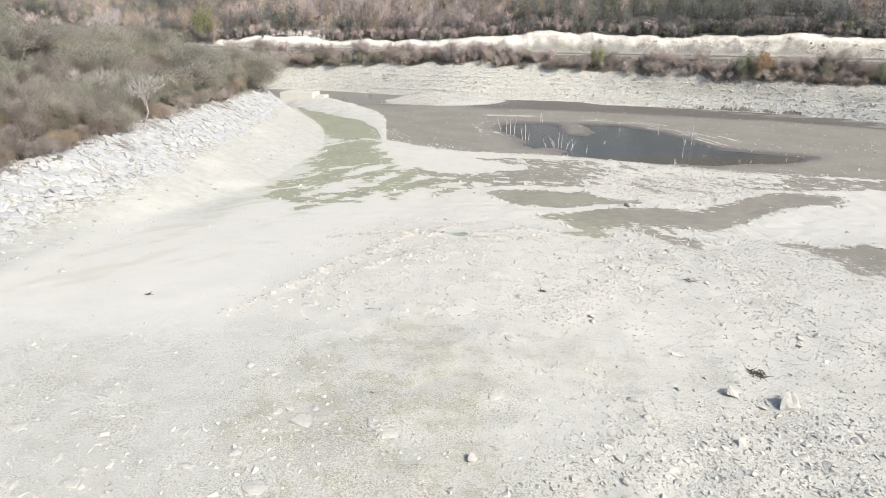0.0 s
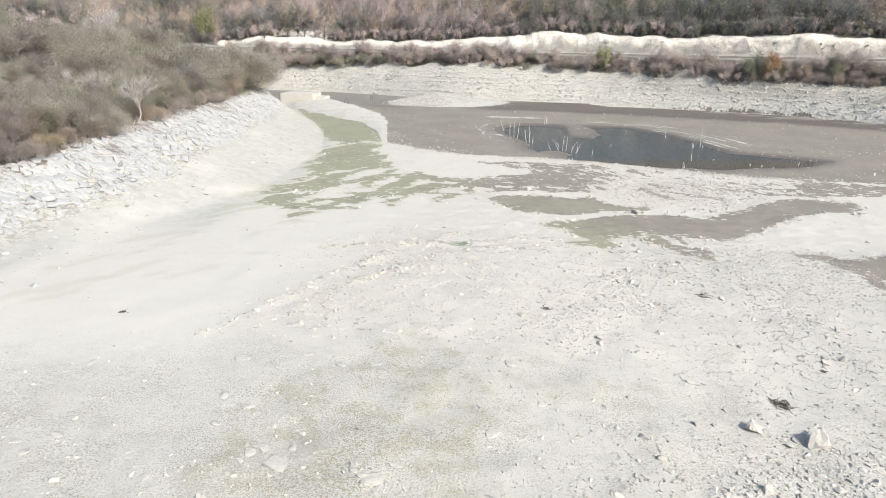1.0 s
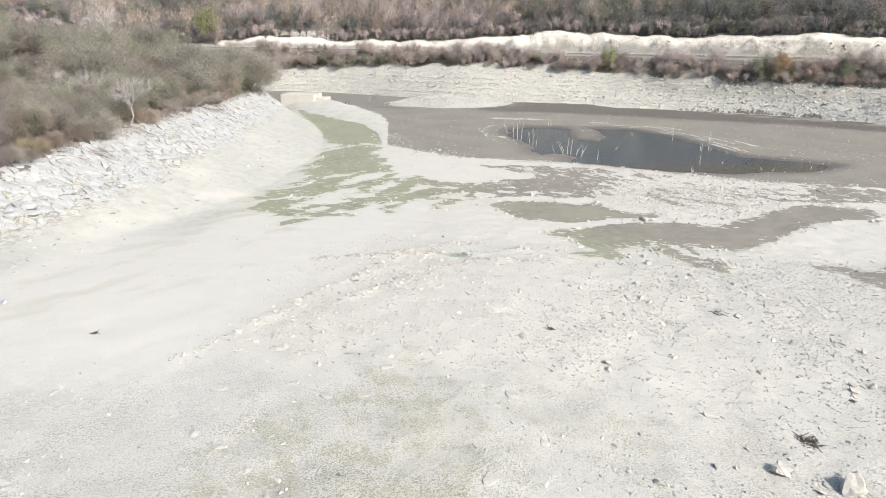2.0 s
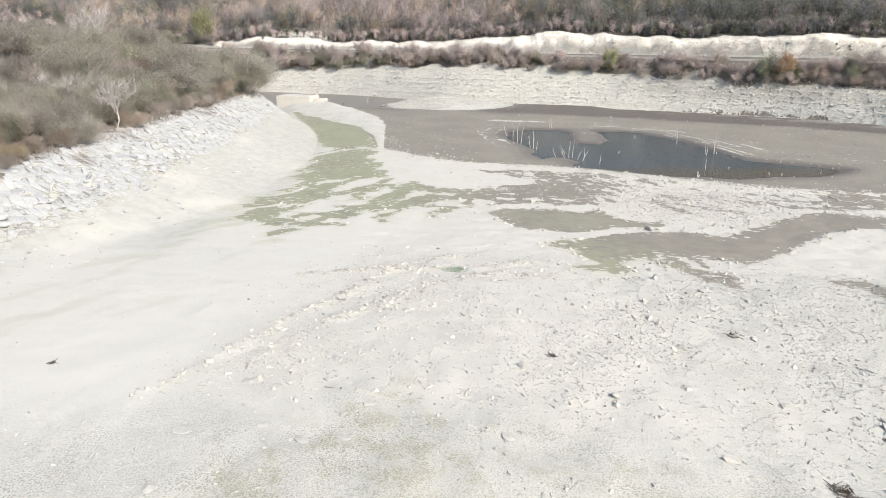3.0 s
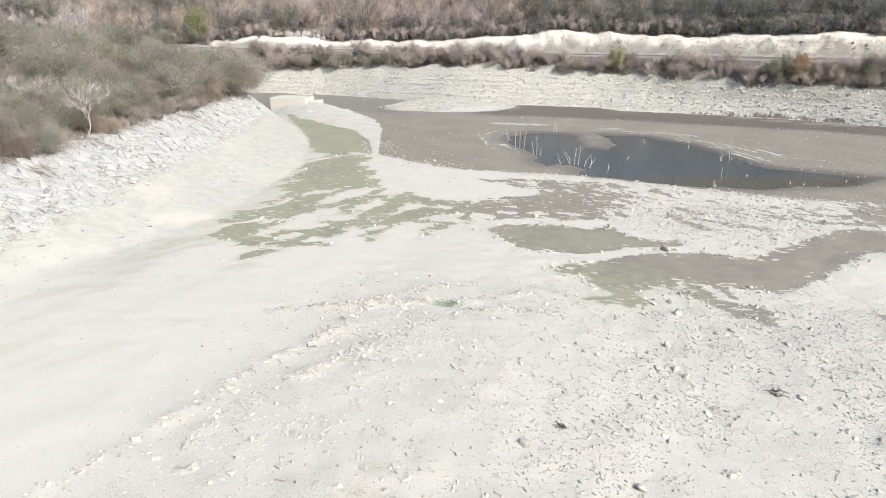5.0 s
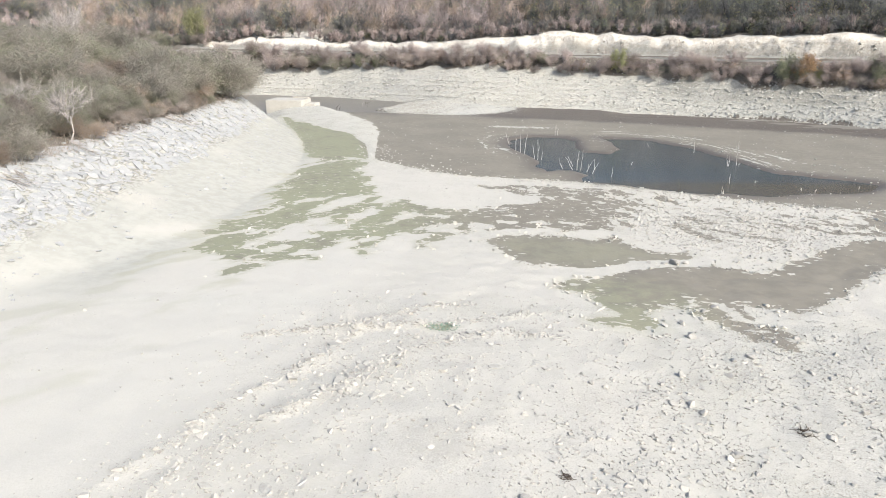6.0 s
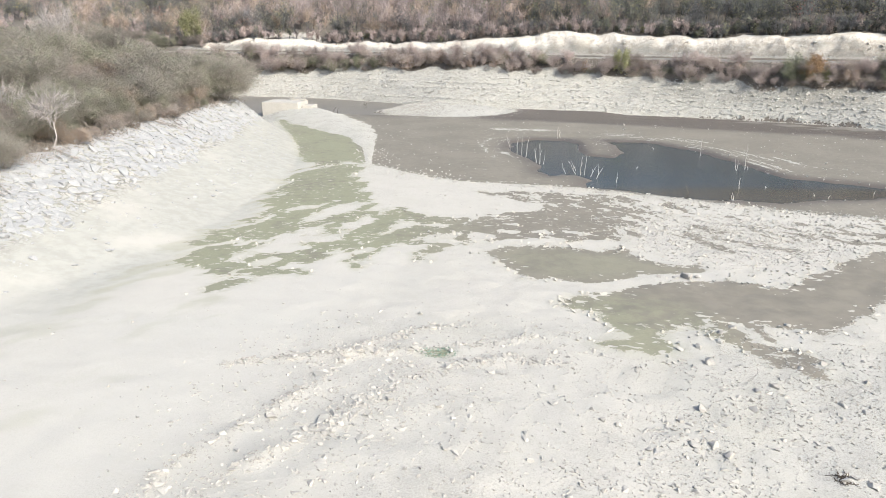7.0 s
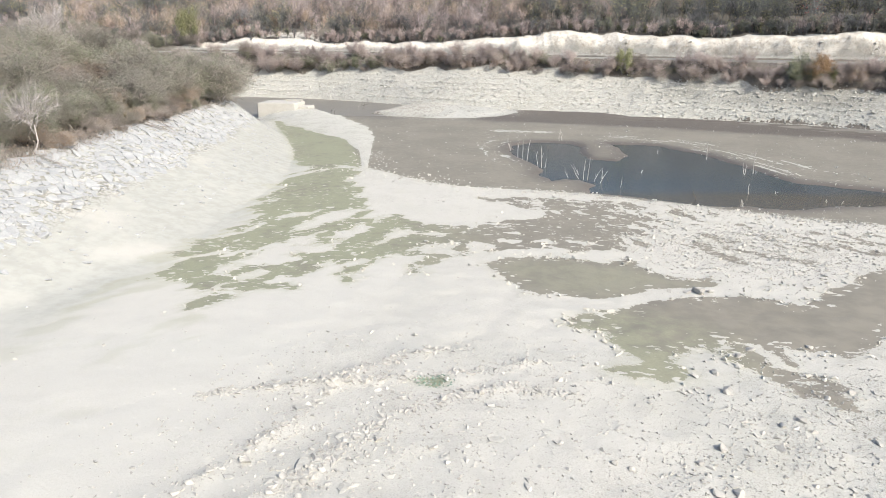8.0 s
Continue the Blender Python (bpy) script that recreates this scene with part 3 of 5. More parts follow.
def build_ground():
    grow = np.cumsum(1.5 * 1.17 ** np.arange(32))
    xs = spaced([(-110, -42, 1.0), (-42, -28, 0.4), (-28, 26, 0.2), (26, 60, 0.3), (60, 110, 1.2)])
    xs = np.concatenate([xs[0] - grow[::-1], xs, xs[-1] + grow])
    ys = spaced([(-40, 2, 1.5), (2, 58, 0.2), (58, 84, 0.4), (84, 115, 0.3), (115, 150, 0.5), (150, 230, 2.0)])
    ys = np.concatenate([ys[0] - grow[::-1], ys, ys[-1] + grow])
    X, Y = np.meshgrid(xs, ys)
    x, y = X.ravel(), Y.ravel()
    z = ground(x, y)
    nx, ny = len(xs), len(ys)
    i = (np.arange(ny - 1)[:, None] * nx + np.arange(nx - 1)[None]).ravel()
    quads = np.stack([i, i + 1, i + nx + 1, i + nx], 1)
    # where mud, algae, litter and bare cut lie
    t, road = y - TOE(x), ROAD(x)
    u = SHORE(y) - x
    d_spit, s_spit = along(x, y, SPIT)
    w_spit = spit_width(s_spit)
    on_spit = d_spit < w_spit * 1.1
    wx, wy = x + 2.2 * (fbm(x * 0.25, y * 0.25, 83) - 0.5), y + 2.2 * (fbm(x * 0.25, y * 0.25, 85) - 0.5)
    ca, sa = math.cos(radians(46)), math.sin(radians(46))
    streak = fbm((wx * ca + wy * sa) * 0.34, (-wx * sa + wy * ca) * 1.15, 51, 5) - 0.5
    cb, sb = math.cos(radians(-55)), math.sin(radians(-55))
    finger = fbm((wx * cb + wy * sb) * 0.7, (-wx * sb + wy * cb) * 1.7, 55, 5) - 0.5
    blot = fbm(wx * 0.5, wy * 0.75, 53, 5) - 0.5
    rim = RIM(x)
    edge = np.clip(-u * (0.7 + 1.1 * step(56, 66, y)), -2.2, 1.2)
    px = x + 1.1 * (fbm(x * 0.5, y * 0.5, 83) - 0.5) + 0.75 * (fbm(x * 1.7, y * 1.7, 84, 3) - 0.5)
    py = y + 1.6 * (fbm(x * 0.5, y * 0.5, 85) - 0.5) + 1.0 * (fbm(x * 1.7, y * 1.7, 86, 3) - 0.5)
    dash = fbm((wx * cb + wy * sb) * 1.2, (-wx * sb + wy * cb) * 3.2, 61, 3) - 0.5
    mud = np.full(x.shape, -2.0)
    green = inside(px, py, GREEN_POOL)
    fingers = step(60, 63.5, y) * step(67, 65.5, y) * step(-10.6, -11.6, x)
    c6, s6 = math.cos(radians(58)), math.sin(radians(58))
    comb = fbm((wx * c6 + wy * s6) * 0.3, (-wx * s6 + wy * c6) * 1.5, 52, 4) - 0.5
    low = step(53, 49, y)
    green = green - 0.15 + (2.8 + 4.2 * low) * comb + 1.2 * finger - fingers * (0.75 - 5.5 * comb) - 0.35 * low
    mud = np.maximum(mud, np.clip(1.5 * green, -2, 1.5))
    mud = np.maximum(mud, 1.6 * inside(px, py, GREEN_HEAD))
    mud = np.maximum(mud, 2.4 * licks(px, py, MUD_LICKS) + 0.35 + 3.2 * comb)
    mud = np.maximum(mud, np.clip(1.2 * inside(px, py, GREY_SHEET), -2, 1.1) + 2.4 * finger + 1.2 * dash)
    # the speckled strip below the rim of the flat and the mud east of the crust
    apron = step(43.5, 45.5, y) * step(-1.5, 1.5, x) * step(58, 55, y)
    mud = np.maximum(mud, np.where(apron > 0.02, -2 + (2.62 + 0.3 * step(16, 22, x)) * apron + (3.0 * finger + 4.2 * dash) * apron, -2))
    mud = mud - 2.6 * step(-0.35, 0.35, inside(px, py, PALE_BAND) + 0.6 * blot) * step(66.5, 64.5, y)
    rim_white = step(5.5, 3.0, rim - y) * step(8, 12, x) * step(24, 18, x)
    mud = mud - 1.25 * np.maximum(step(-0.6, 0.6, inside(px, py, CRUST) + 2.2 * finger), 0.6 * rim_white)
    mud = np.maximum(mud, 2.2 * licks(px, py, EAST_LICKS) + 0.9 * finger)
    mud = mud - 2.2 * step(-0.3, 0.3, licks(px, py, PALE_BLOTS) + 1.2 * finger)
    wisp = fbm((wx * ca - wy * sa) * 0.45, (wx * sa + wy * ca) * 2.0, 57, 4) - 0.5
    pool = inside(0.5 * (x + px), 0.5 * (y + py), POOL)
    lobe = inside(0.5 * (x + px), 0.5 * (y + py), LOBE)
    mud = np.maximum(mud, np.clip(2.0 * pool + 0.1, -2, 2.4) + 0.9 * wisp * step(3, 1, x))
    mud = np.maximum(mud, np.clip(2.0 * lobe + 0.1, -2, 2.4) + 0.5 * finger * step(7, 11, x) + 1.6 * wisp * step(7.5, 6, x) * step(30.5, 33, y))
    line, _ = along(x, y, ROCK_LINE)
    mud = mud - 2.6 * step(0.55, 0.15, line + 0.5 * blot)
    crust = np.maximum(step(30, 34, y) * step(70, 60, y), 0.85 * step(16.5, 19, y + 3 * wisp) * step(34, 30, y) * (1 - 0.65 * step(3.5, 8, x)))
    soft = step(-0.35, 0.8, 1.3 * licks(px, py, SOFT_LICKS) + 2.6 * streak + 3.0 * comb) * np.where(y < 34, 0.7, 1.0)
    flat = step(-0.5, 1.6, y - rim) * 1.7
    mud = np.where(y > rim - 0.5, np.maximum(mud, flat + 0.1), mud)
    ridge = np.exp(-((y - rim + 0.2) / 0.8) ** 2)
    mud = mud - 1.0 * ridge * step(-10, -6, x)
    pale, _ = along(x, y + 1.6 * (fbm(x * 0.35, y * 0.35, 60) - 0.5), [(3.5, 88.2), (9, 87.4)])
    mud = mud - 1.9 * step(1.8, 0.4, pale)
    bar = np.hypot((x + 3) / 11, (y - 109) / 10.5)
    mud = mud - 3.4 * step(1.15, 0.7, bar)
    for trace in ([(25, 67.2), (33, 64.9), (45, 62)], [(27, 68.4), (34, 66.4), (48, 63)], [(2.2, 73.4), (6.2, 70.8)], [(2, 88), (1.5, 80), (3, 73), (5.5, 69)]):
        d, _ = along(x + 2.2 * (fbm(x * 0.25, y * 0.25, 58) - 0.5), y + 2.2 * (fbm(x * 0.25, y * 0.25, 59) - 0.5), trace)
        mud = mud - 1.5 * step(0.5, 0.0, d) * step(0.4, 0.85, vnoise(x * 0.9, y * 0.9, 57))
    mud = np.where(on_spit, -1.6 + 2.4 * step(0.75, 1.1, d_spit / w_spit + 0.5 * blot), mud)
    mud = np.where(u > -1.5, np.minimum(mud, edge + 0.8 * streak * step(66, 56, y)), mud)
    mud = np.where(t > -1 + 1.5 * step(22, 34, x) + 1.5 * blot, -1.6, mud)
    mud = np.where(y < 26, np.minimum(mud, np.where(x > 12, mud, -1.7)), mud)
    spit_x = np.interp(y, [66, 72, 80, 86, 95, 104, 111], [-8.6, -10, -12.4, -15, -19, -24.5, -30])
    algae = step(3, -6, x) * step(-30, -26, x) * step(30, 38, y) * np.where(y > 64, step(spit_x + 0.5, spit_x - 0.5, x), 1)
    algae = algae * np.where(x > -9, step(rim + 0.2, rim - 1.4, y), 1)
    algae = np.maximum(algae, 0.75 * step(4.6, 2.0, np.hypot(x - 6.0, (y - 33.2))))
    tuft = step(1.1, 0.2, np.hypot((x + 0.8) / 1.1, (y - 29.7) / 0.7))
    algae = np.maximum(algae, tuft)
    algae = np.maximum(algae, 0.4 * step(-0.5, 1.5, pool))
    mud = np.maximum(mud, tuft * 2.0 - 1.6)
    p = inside(x, y, POND)
    wave = p + 0.8 * (fbm(x * 0.2, y * 0.2, 96) - 0.5)
    # pale sediment lines that also paint in the sunlit faces of shore steps
    for level, wide in ((-1.0, 0.25), (-1.9, 0.25), (-2.7, 0.25), (-3.6, 0.3), (-4.8, 0.3)):
        side = step(12, 16, x) * step(60, 66, y)
        mud = mud - 2.6 * np.exp(-((wave - level) / wide) ** 2) * side * step(0.2, 0.7, vnoise(x * 0.5, y * 0.5, 97 + int(-level)))
    mud = mud - 2.3 * np.exp(-((np.mod(p + 0.8 * blot + 0.6, 1.5) - 0.75) / 0.22) ** 2) * step(-4.2, -3.2, p) * step(-0.1, -0.6, p) * step(7.5, 4, x) * step(66, 71, y) * step(0.1, 0.5, vnoise(x * 0.7, y * 0.7, 98))
    wet = step(-2.6, 0.2, p)
    wet = np.maximum(wet, step(-17, -13, t + 3 * blot) * step(2, -1, t) * step(-3, 3, x))
    wet = np.maximum(wet, step(-1.5, 0.5, t + channel_width(x)) * step(2, 0, t) * step(18, 26, x))
    wet = np.maximum(wet, step(0.25, -0.15, z) * step(-24, -18, t) * 0.7 * step(-6, -10, x))
    stubble = step(1.06, 0.82, np.hypot((x + 2.7) / 3.4, (y - 12.6) / 5.6) + 0.9 * blot)
    stubble = np.maximum(stubble, 0.2 * step(2, -4, x) * step(16, 11, y) * step(-0.25, 0.2, blot))
    stubble = np.maximum(stubble, 0.55 * step(1.2, 0.5, np.hypot((x - 3) / 4, (y - 15.7) / 0.9) + blot))
    tip = step(86, 92, y - 0.3 * (-26 - x)) * step(-70, -50, x)
    litter = step(10.6, 12.6, west(x, y) + 2.5 * (vnoise(y * 0.5, x * 0.5, 61) - 0.5)) * (1 - tip)
    veg = road - 5
    lit_far = step(-0.6, 0.8, y - veg + 3 * (vnoise(x * 0.3, y * 0.3, 63) - 0.5)) * np.maximum(step(3.4, 2.6, y - road), step(7.6, 8.8, y - road))
    cut = y - (road + 4.6)
    bare = step(0.5, 1.5, cut + 0.5 * step(15, 30, x) + 2.4 * (fbm(x * 0.35, y * 0.6, 66) - 0.5)) * step(4.6, 3.2, cut + 1.2 * (vnoise(x * 0.5, y * 0.5, 65) - 0.5))
    bare = np.maximum(bare, 0.55 * step(1.1, 0.7, np.hypot((x + 36) / 9, (cut - 6.6) / 4) + 0.9 * (fbm(x * 0.4, y * 0.4, 67) - 0.5)))
    litter = np.maximum(litter, lit_far * (1 - bare))
    wu = west(x, y)
    k_far = np.clip(t / np.maximum(veg - TOE(x), 1), 0, 1)
    rubble = np.maximum(step(5.2, 7, wu) * step(13, 11.5, wu) * (1 - tip), 0.36 * step(0, 0.15, k_far) * (y < veg + 1))
    rubble = np.maximum(rubble, bare)
    # sun-facing beach and bank that take the darkened silt colour
    slope_dim = np.where(y < 46, np.maximum(step(-1.5, 1.2, wu + 0.8 * blot) * step(29, 36, y), step(3.2, 5, wu)), step(-2.5, 0.8, wu + 1.2 * blot)) * step(-60, -40, x) * (1 - tip)
    silt = step(-4, -8.5, x - 0.25 * (y - 24)) * step(14, 19, y) * step(6, 4.5, wu) * step(48, 40, y)
    stain = 0.95 * step(18, 34, x) * step(0.25, 0.6, k_far) * (y < veg + 1) * (0.4 + 0.6 * vnoise(x * 0.25, y * 0.5, 87))
    stain = np.maximum(stain, (0.15 + 0.75 * step(13, 24, x)) * bare * (0.35 + 0.65 * step(0.35, 0.6, fbm(x * 0.7, y * 0.9, 99))) * step(2.0 + 0.8 * step(13, 24, x), 1.0 + 0.8 * step(13, 24, x), cut + 1.5 * (vnoise(x * 0.4, y * 0.4, 89) - 0.5)))
    stain = np.maximum(stain, 0.8 * step(2.7, 3.2, y - road) * step(6.2, 5.0, y - road + 1.5 * (vnoise(x * 0.5, y * 0.5, 90) - 0.5)))
    me = mesh_of("ground", np.stack([x, y, z], 1), quads, [M_GROUND], smooth=True)
    for name, values in (("mud", mud), ("algae", algae), ("wet", wet), ("stubble", stubble), ("litter", litter), ("scar", bare), ("rubble", rubble), ("stain", stain), ("silt", silt), ("slope_dim", slope_dim), ("soft", soft), ("crust", crust)):
        me.attributes.new(name, "FLOAT", "POINT").data.foreach_set("value", np.clip(values, -3, 3).astype(np.float32))
    tagged(new("ground", me), "dried white lake bed with grey mud flats and a wooded far hill", "ground", kind="structure")
    return xs, ys, mud.reshape(ny, nx)


GROUND_X, GROUND_Y, GROUND_MUD = build_ground()


def mud_at(x, y):
    """How muddy the bed is at some places, from the ground's own grid."""
    i = np.clip(np.searchsorted(GROUND_X, x), 0, len(GROUND_X) - 1)
    j = np.clip(np.searchsorted(GROUND_Y, y), 0, len(GROUND_Y) - 1)
    return GROUND_MUD[j, i]


def sheet(name, x0, x1, y0, y1, z, mat, label):
    bm = bmesh.new()
    bm.faces.new([bm.verts.new(c) for c in ((x0, y0, z), (x1, y0, z), (x1, y1, z), (x0, y1, z))])
    return tagged(part(name, bm, mat), label, "water", kind="structure")


sheet("water", 1, 34, 53, 88, -0.16, M_WATER, "still dark pond left in the grey mud")
sheet("water", -75, -5, 86, 134, -0.3, M_CHANNEL, "dark shallow inlet below the far bank")
sheet("water", 17, 60, 60, 112, -0.34, M_CHANNEL, "narrow dark channel along the stony far bank")


# ---- road on the bench ----
def build_road():
    xs = np.arange(-150, 150, 1.5)
    mid = ROAD(xs)
    dx = np.gradient(mid, xs)
    nrm = np.stack([-dx, np.ones_like(dx)], 1) / np.hypot(dx, 1)[:, None]
    for name, a, b, z0, z1, mat, label in (("road", -1.9, 2.9, 6.7, 7.06, M_ASPHALT, "worn two-lane asphalt road on a bench"),
                                           ("kerb", -2.2, -1.9, 6.5, 7.16, M_PAINT, "low pale concrete kerb along the road")):
        ring = [np.column_stack([np.column_stack([xs, mid]) + nrm * o, np.full(len(xs), z)]) for o, z in ((a, z0), (a, z1), (b, z1), (b, z0))]
        v = np.stack(ring, 1).reshape(-1, 3)
        i = np.arange(len(xs) - 1)[:, None] * 4
        q = np.concatenate([np.concatenate([i + k, i + (k + 1) % 4, i + 4 + (k + 1) % 4, i + 4 + k], 1) for k in range(4)])
        tagged(new(name, mesh_of(name, v, q, [mat])), label, name, kind="structure")


build_road()


# ---- stones ----
def rock_hull(seed, n=13, flat=0.65, block=0.0):
    g = np.random.default_rng(seed)
    bm = bmesh.new()
    for p in g.normal(size=(n, 3)):
        p = p / (np.linalg.norm(p) * (1 - block) + np.abs(p).max() * block) * g.uniform(0.75, 1.0) * np.array([1.0, 0.8, flat])
        bm.verts.new(p)
    bmesh.ops.convex_hull(bm, input=list(bm.verts))
    for v in [v for v in bm.verts if not v.link_faces]:
        bm.verts.remove(v)
    return bm


def hull_arrays(bm):
    bmesh.ops.triangulate(bm, faces=list(bm.faces))
    bm.verts.index_update()
    v = np.array([tuple(c.co) for c in bm.verts])
    t = np.array([[c.index for c in f.verts] for f in bm.faces])
    bm.free()
    return v, t


HULLS = [hull_arrays(rock_hull(100 + k, 9 + k % 4, 0.4 + 0.07 * (k % 4))) for k in range(10)]
CHUNKS = [hull_arrays(rock_hull(400 + k, 16, 0.4 + 0.06 * (k % 3))) for k in range(8)]
GRIT = [hull_arrays(rock_hull(300 + k, 7, 0.7)) for k in range(8)]


def strew(name, xy, size, mat, label, shapes, sink=0.25, lean=0.5, category="stones"):
    """Many stones as one object."""
    x, y = xy[:, 0], xy[:, 1]
    z = ground(x, y)
    kind = rng.integers(0, len(shapes), len(x))
    vs, ts, base = [], [], 0
    for k, (hv, ht) in enumerate(shapes):
        pick = np.nonzero(kind == k)[0]
        n = len(pick)
        if not n:
            continue
        a, b = rng.uniform(0, 2 * math.pi, n), rng.normal(0, lean, n)
        s = size[pick][:, None] * rng.uniform(0.7, 1.3, (n, 3))
        v = hv[None] * s[:, None, :]
        v = np.stack([v[..., 0], v[..., 1] * np.cos(b)[:, None] - v[..., 2] * np.sin(b)[:, None], v[..., 1] * np.sin(b)[:, None] + v[..., 2] * np.cos(b)[:, None]], -1)
        v = np.stack([v[..., 0] * np.cos(a)[:, None] - v[..., 1] * np.sin(a)[:, None], v[..., 0] * np.sin(a)[:, None] + v[..., 1] * np.cos(a)[:, None], v[..., 2]], -1)
        c = np.stack([x[pick], y[pick], z[pick] + size[pick] * sink], 1)
        v = v + c[:, None, :]
        t = ht[None] + (np.arange(n) * len(hv))[:, None, None] + base
        base += n * len(hv)
        vs.append(v.reshape(-1, 3))
        ts.append(t.reshape(-1, 3))
    return tagged(new(name, mesh_of(name, np.concatenate(vs), np.concatenate(ts), [mat])), label, category, kind="stuff")


def cast(n, x0, x1, y0, y1, density):
    """Random places, kept by density(x, y) between 0 and 1."""
    x, y = rng.uniform(x0, x1, n), rng.uniform(y0, y1, n)
    keep = rng.uniform(0, 1, n) < density(x, y)
    return np.stack([x[keep], y[keep]], 1)


def stony(x, y):
    """How stony the lake bed is."""
    d = 0.1 + 0.03 * step(-2, 4, x) * step(33, 28, y) + 0.85 * step(2, 5.5, x) * step(15.5, 12.5, y) + 0.35 * step(-1, 2, x) * step(13, 9, y) + 0.35 * step(-9, -3, x) * step(33, 29, y) * step(16, 20, y)
    d = d + 0.5 * step(-14, -8, x) * step(13, 9, y)
    d = d * (0.35 + 0.9 * step(0.35, 0.7, fbm(x * 0.35, y * 0.35, 71)))
    for line in BERMS:
        b, _ = along(x, y, line)
        d = d + 0.8 * np.exp(-(b / 0.3) ** 2)
    white = step(0.95, 0.3, np.hypot((x - 15) / 10, (y - 45.5) / 7.5)) + np.exp(-((y - RIM(x)) / 0.8) ** 2) * step(-8, -4, x)
    d = d + 0.45 * white
    d = d * np.where(y > 33.5, np.clip(white + 0.12 + 0.3 * step(20, 26, x), 0, 1), 1)
    lobe = inside(x, y, LOBE)
    east, _ = along(x, y, [(19.3, 29.2), (21.5, 28), (26, 27)])
    d = d * (1 - 0.95 * step(-0.4, 0.3, np.maximum(lobe, inside(x, y, POOL)))) * (1 - 0.85 * step(2.2, 1.4, east))
    bay, _ = along(x, y, [(4.9, 31.0), (5.8, 30.8), (6.8, 31.1), (7.0, 32.4)])
    d = d * (1 - 0.9 * step(0.8, 0.5, bay))
    d = d * step(-19, -13, x) * (1 - 0.85 * step(-6, -9, x) * step(14, 19, y))
    return np.clip(d, 0, 1) * step(-4, 6, y)


near = cast(300000, -16, 24, -4, 58, stony)
strew("gravel", near, rng.uniform(0.02, 0.05, len(near)) * (1 + 1.2 * rng.uniform(0, 1, len(near)) ** 6), M_ROCK, "white limestone gravel strewn over the dry bed", GRIT, 0.12)
mid = cast(42000, -16, 26, -4, 60, lambda x, y: stony(x, y) ** 1.3)
strew("cobbles", mid, 0.045 + 0.12 * rng.uniform(0, 1, len(mid)) ** 4, M_ROCK, "pale angular cobbles scattered on the dry bed", HULLS, 0.0)


# rows of lumps left by the falling waterline
rows = []
for line in BERMS:
    for (ax, ay), (bx, by) in zip(line, line[1:]):
        k = rng.uniform(0, 1, 70)
        rows.append(np.stack([ax + (bx - ax) * k + rng.normal(0, 0.13, 70), ay + (by - ay) * k + rng.normal(0, 0.16, 70)], 1))
rows = np.concatenate(rows)
rows = rows[rng.uniform(0, 1, len(rows)) < 0.25 + 0.75 * step(0.35, 0.6, vnoise(rows[:, 0] * 0.9, rows[:, 1] * 0.9, 113))]
strew("waterline_lumps", rows, 0.035 + 0.12 * rng.uniform(0, 1, len(rows)) ** 3, M_ROCK, "rows of pale lumps along old waterlines", HULLS, 0.05, 0.4, "lumps")


# dry clods along the edges of the mud
def crumbly(x, y):
    m = mud_at(x, y)
    edge = np.exp(-((m + 0.25) / 0.55) ** 2) * (0.25 + 0.75 * step(0.4, 0.65, fbm(x * 0.8, y * 0.8, 111)))
    crust = 0.22 * step(0.2, -0.8, m) * step(-0.5, 0.5, inside(x, y, CRUST))
    return np.clip(0.75 * edge + crust, 0, 1) * (m < 0.6) * step(-14, -12, x) * (0.25 + 0.75 * step(-6, 2, x))


clods = cast(70000, -14, 27, 29, 66, crumbly)
strew("clods", clods, 0.03 + 0.13 * rng.uniform(0, 1, len(clods)) ** 4, M_CLOD, "pale dry clods along the edges of the mud", GRIT, 0.3, category="clods")


def west_bank(x, y):
    u = west(x, y)
    beach = 0.16 * step(0, 3, u) * step(6, 5, u) + 0.25 * step(3.6, 5, u) * step(7, 6, u) * step(48, 38, y)
    return beach + step(5.6, 7.2, u) * step(12.6, 11, u) * step(90, 84, y) * (0.35 + 0.65 * step(0.35, 0.6, fbm(x * 0.4, y * 0.4, 73)))


def clipped(poly, nx, ny, c):
    """The part of a polygon where nx * x + ny * y < c."""
    out = []
    for (ax, ay), (bx, by) in zip(poly, poly[1:] + poly[:1]):
        da, db = nx * ax + ny * ay - c, nx * bx + ny * by - c
        if da < 0:
            out.append((ax, ay))
        if (da < 0) != (db < 0):
            k = da / (da - db)
            out.append((ax + (bx - ax) * k, ay + (by - ay) * k))
    return out


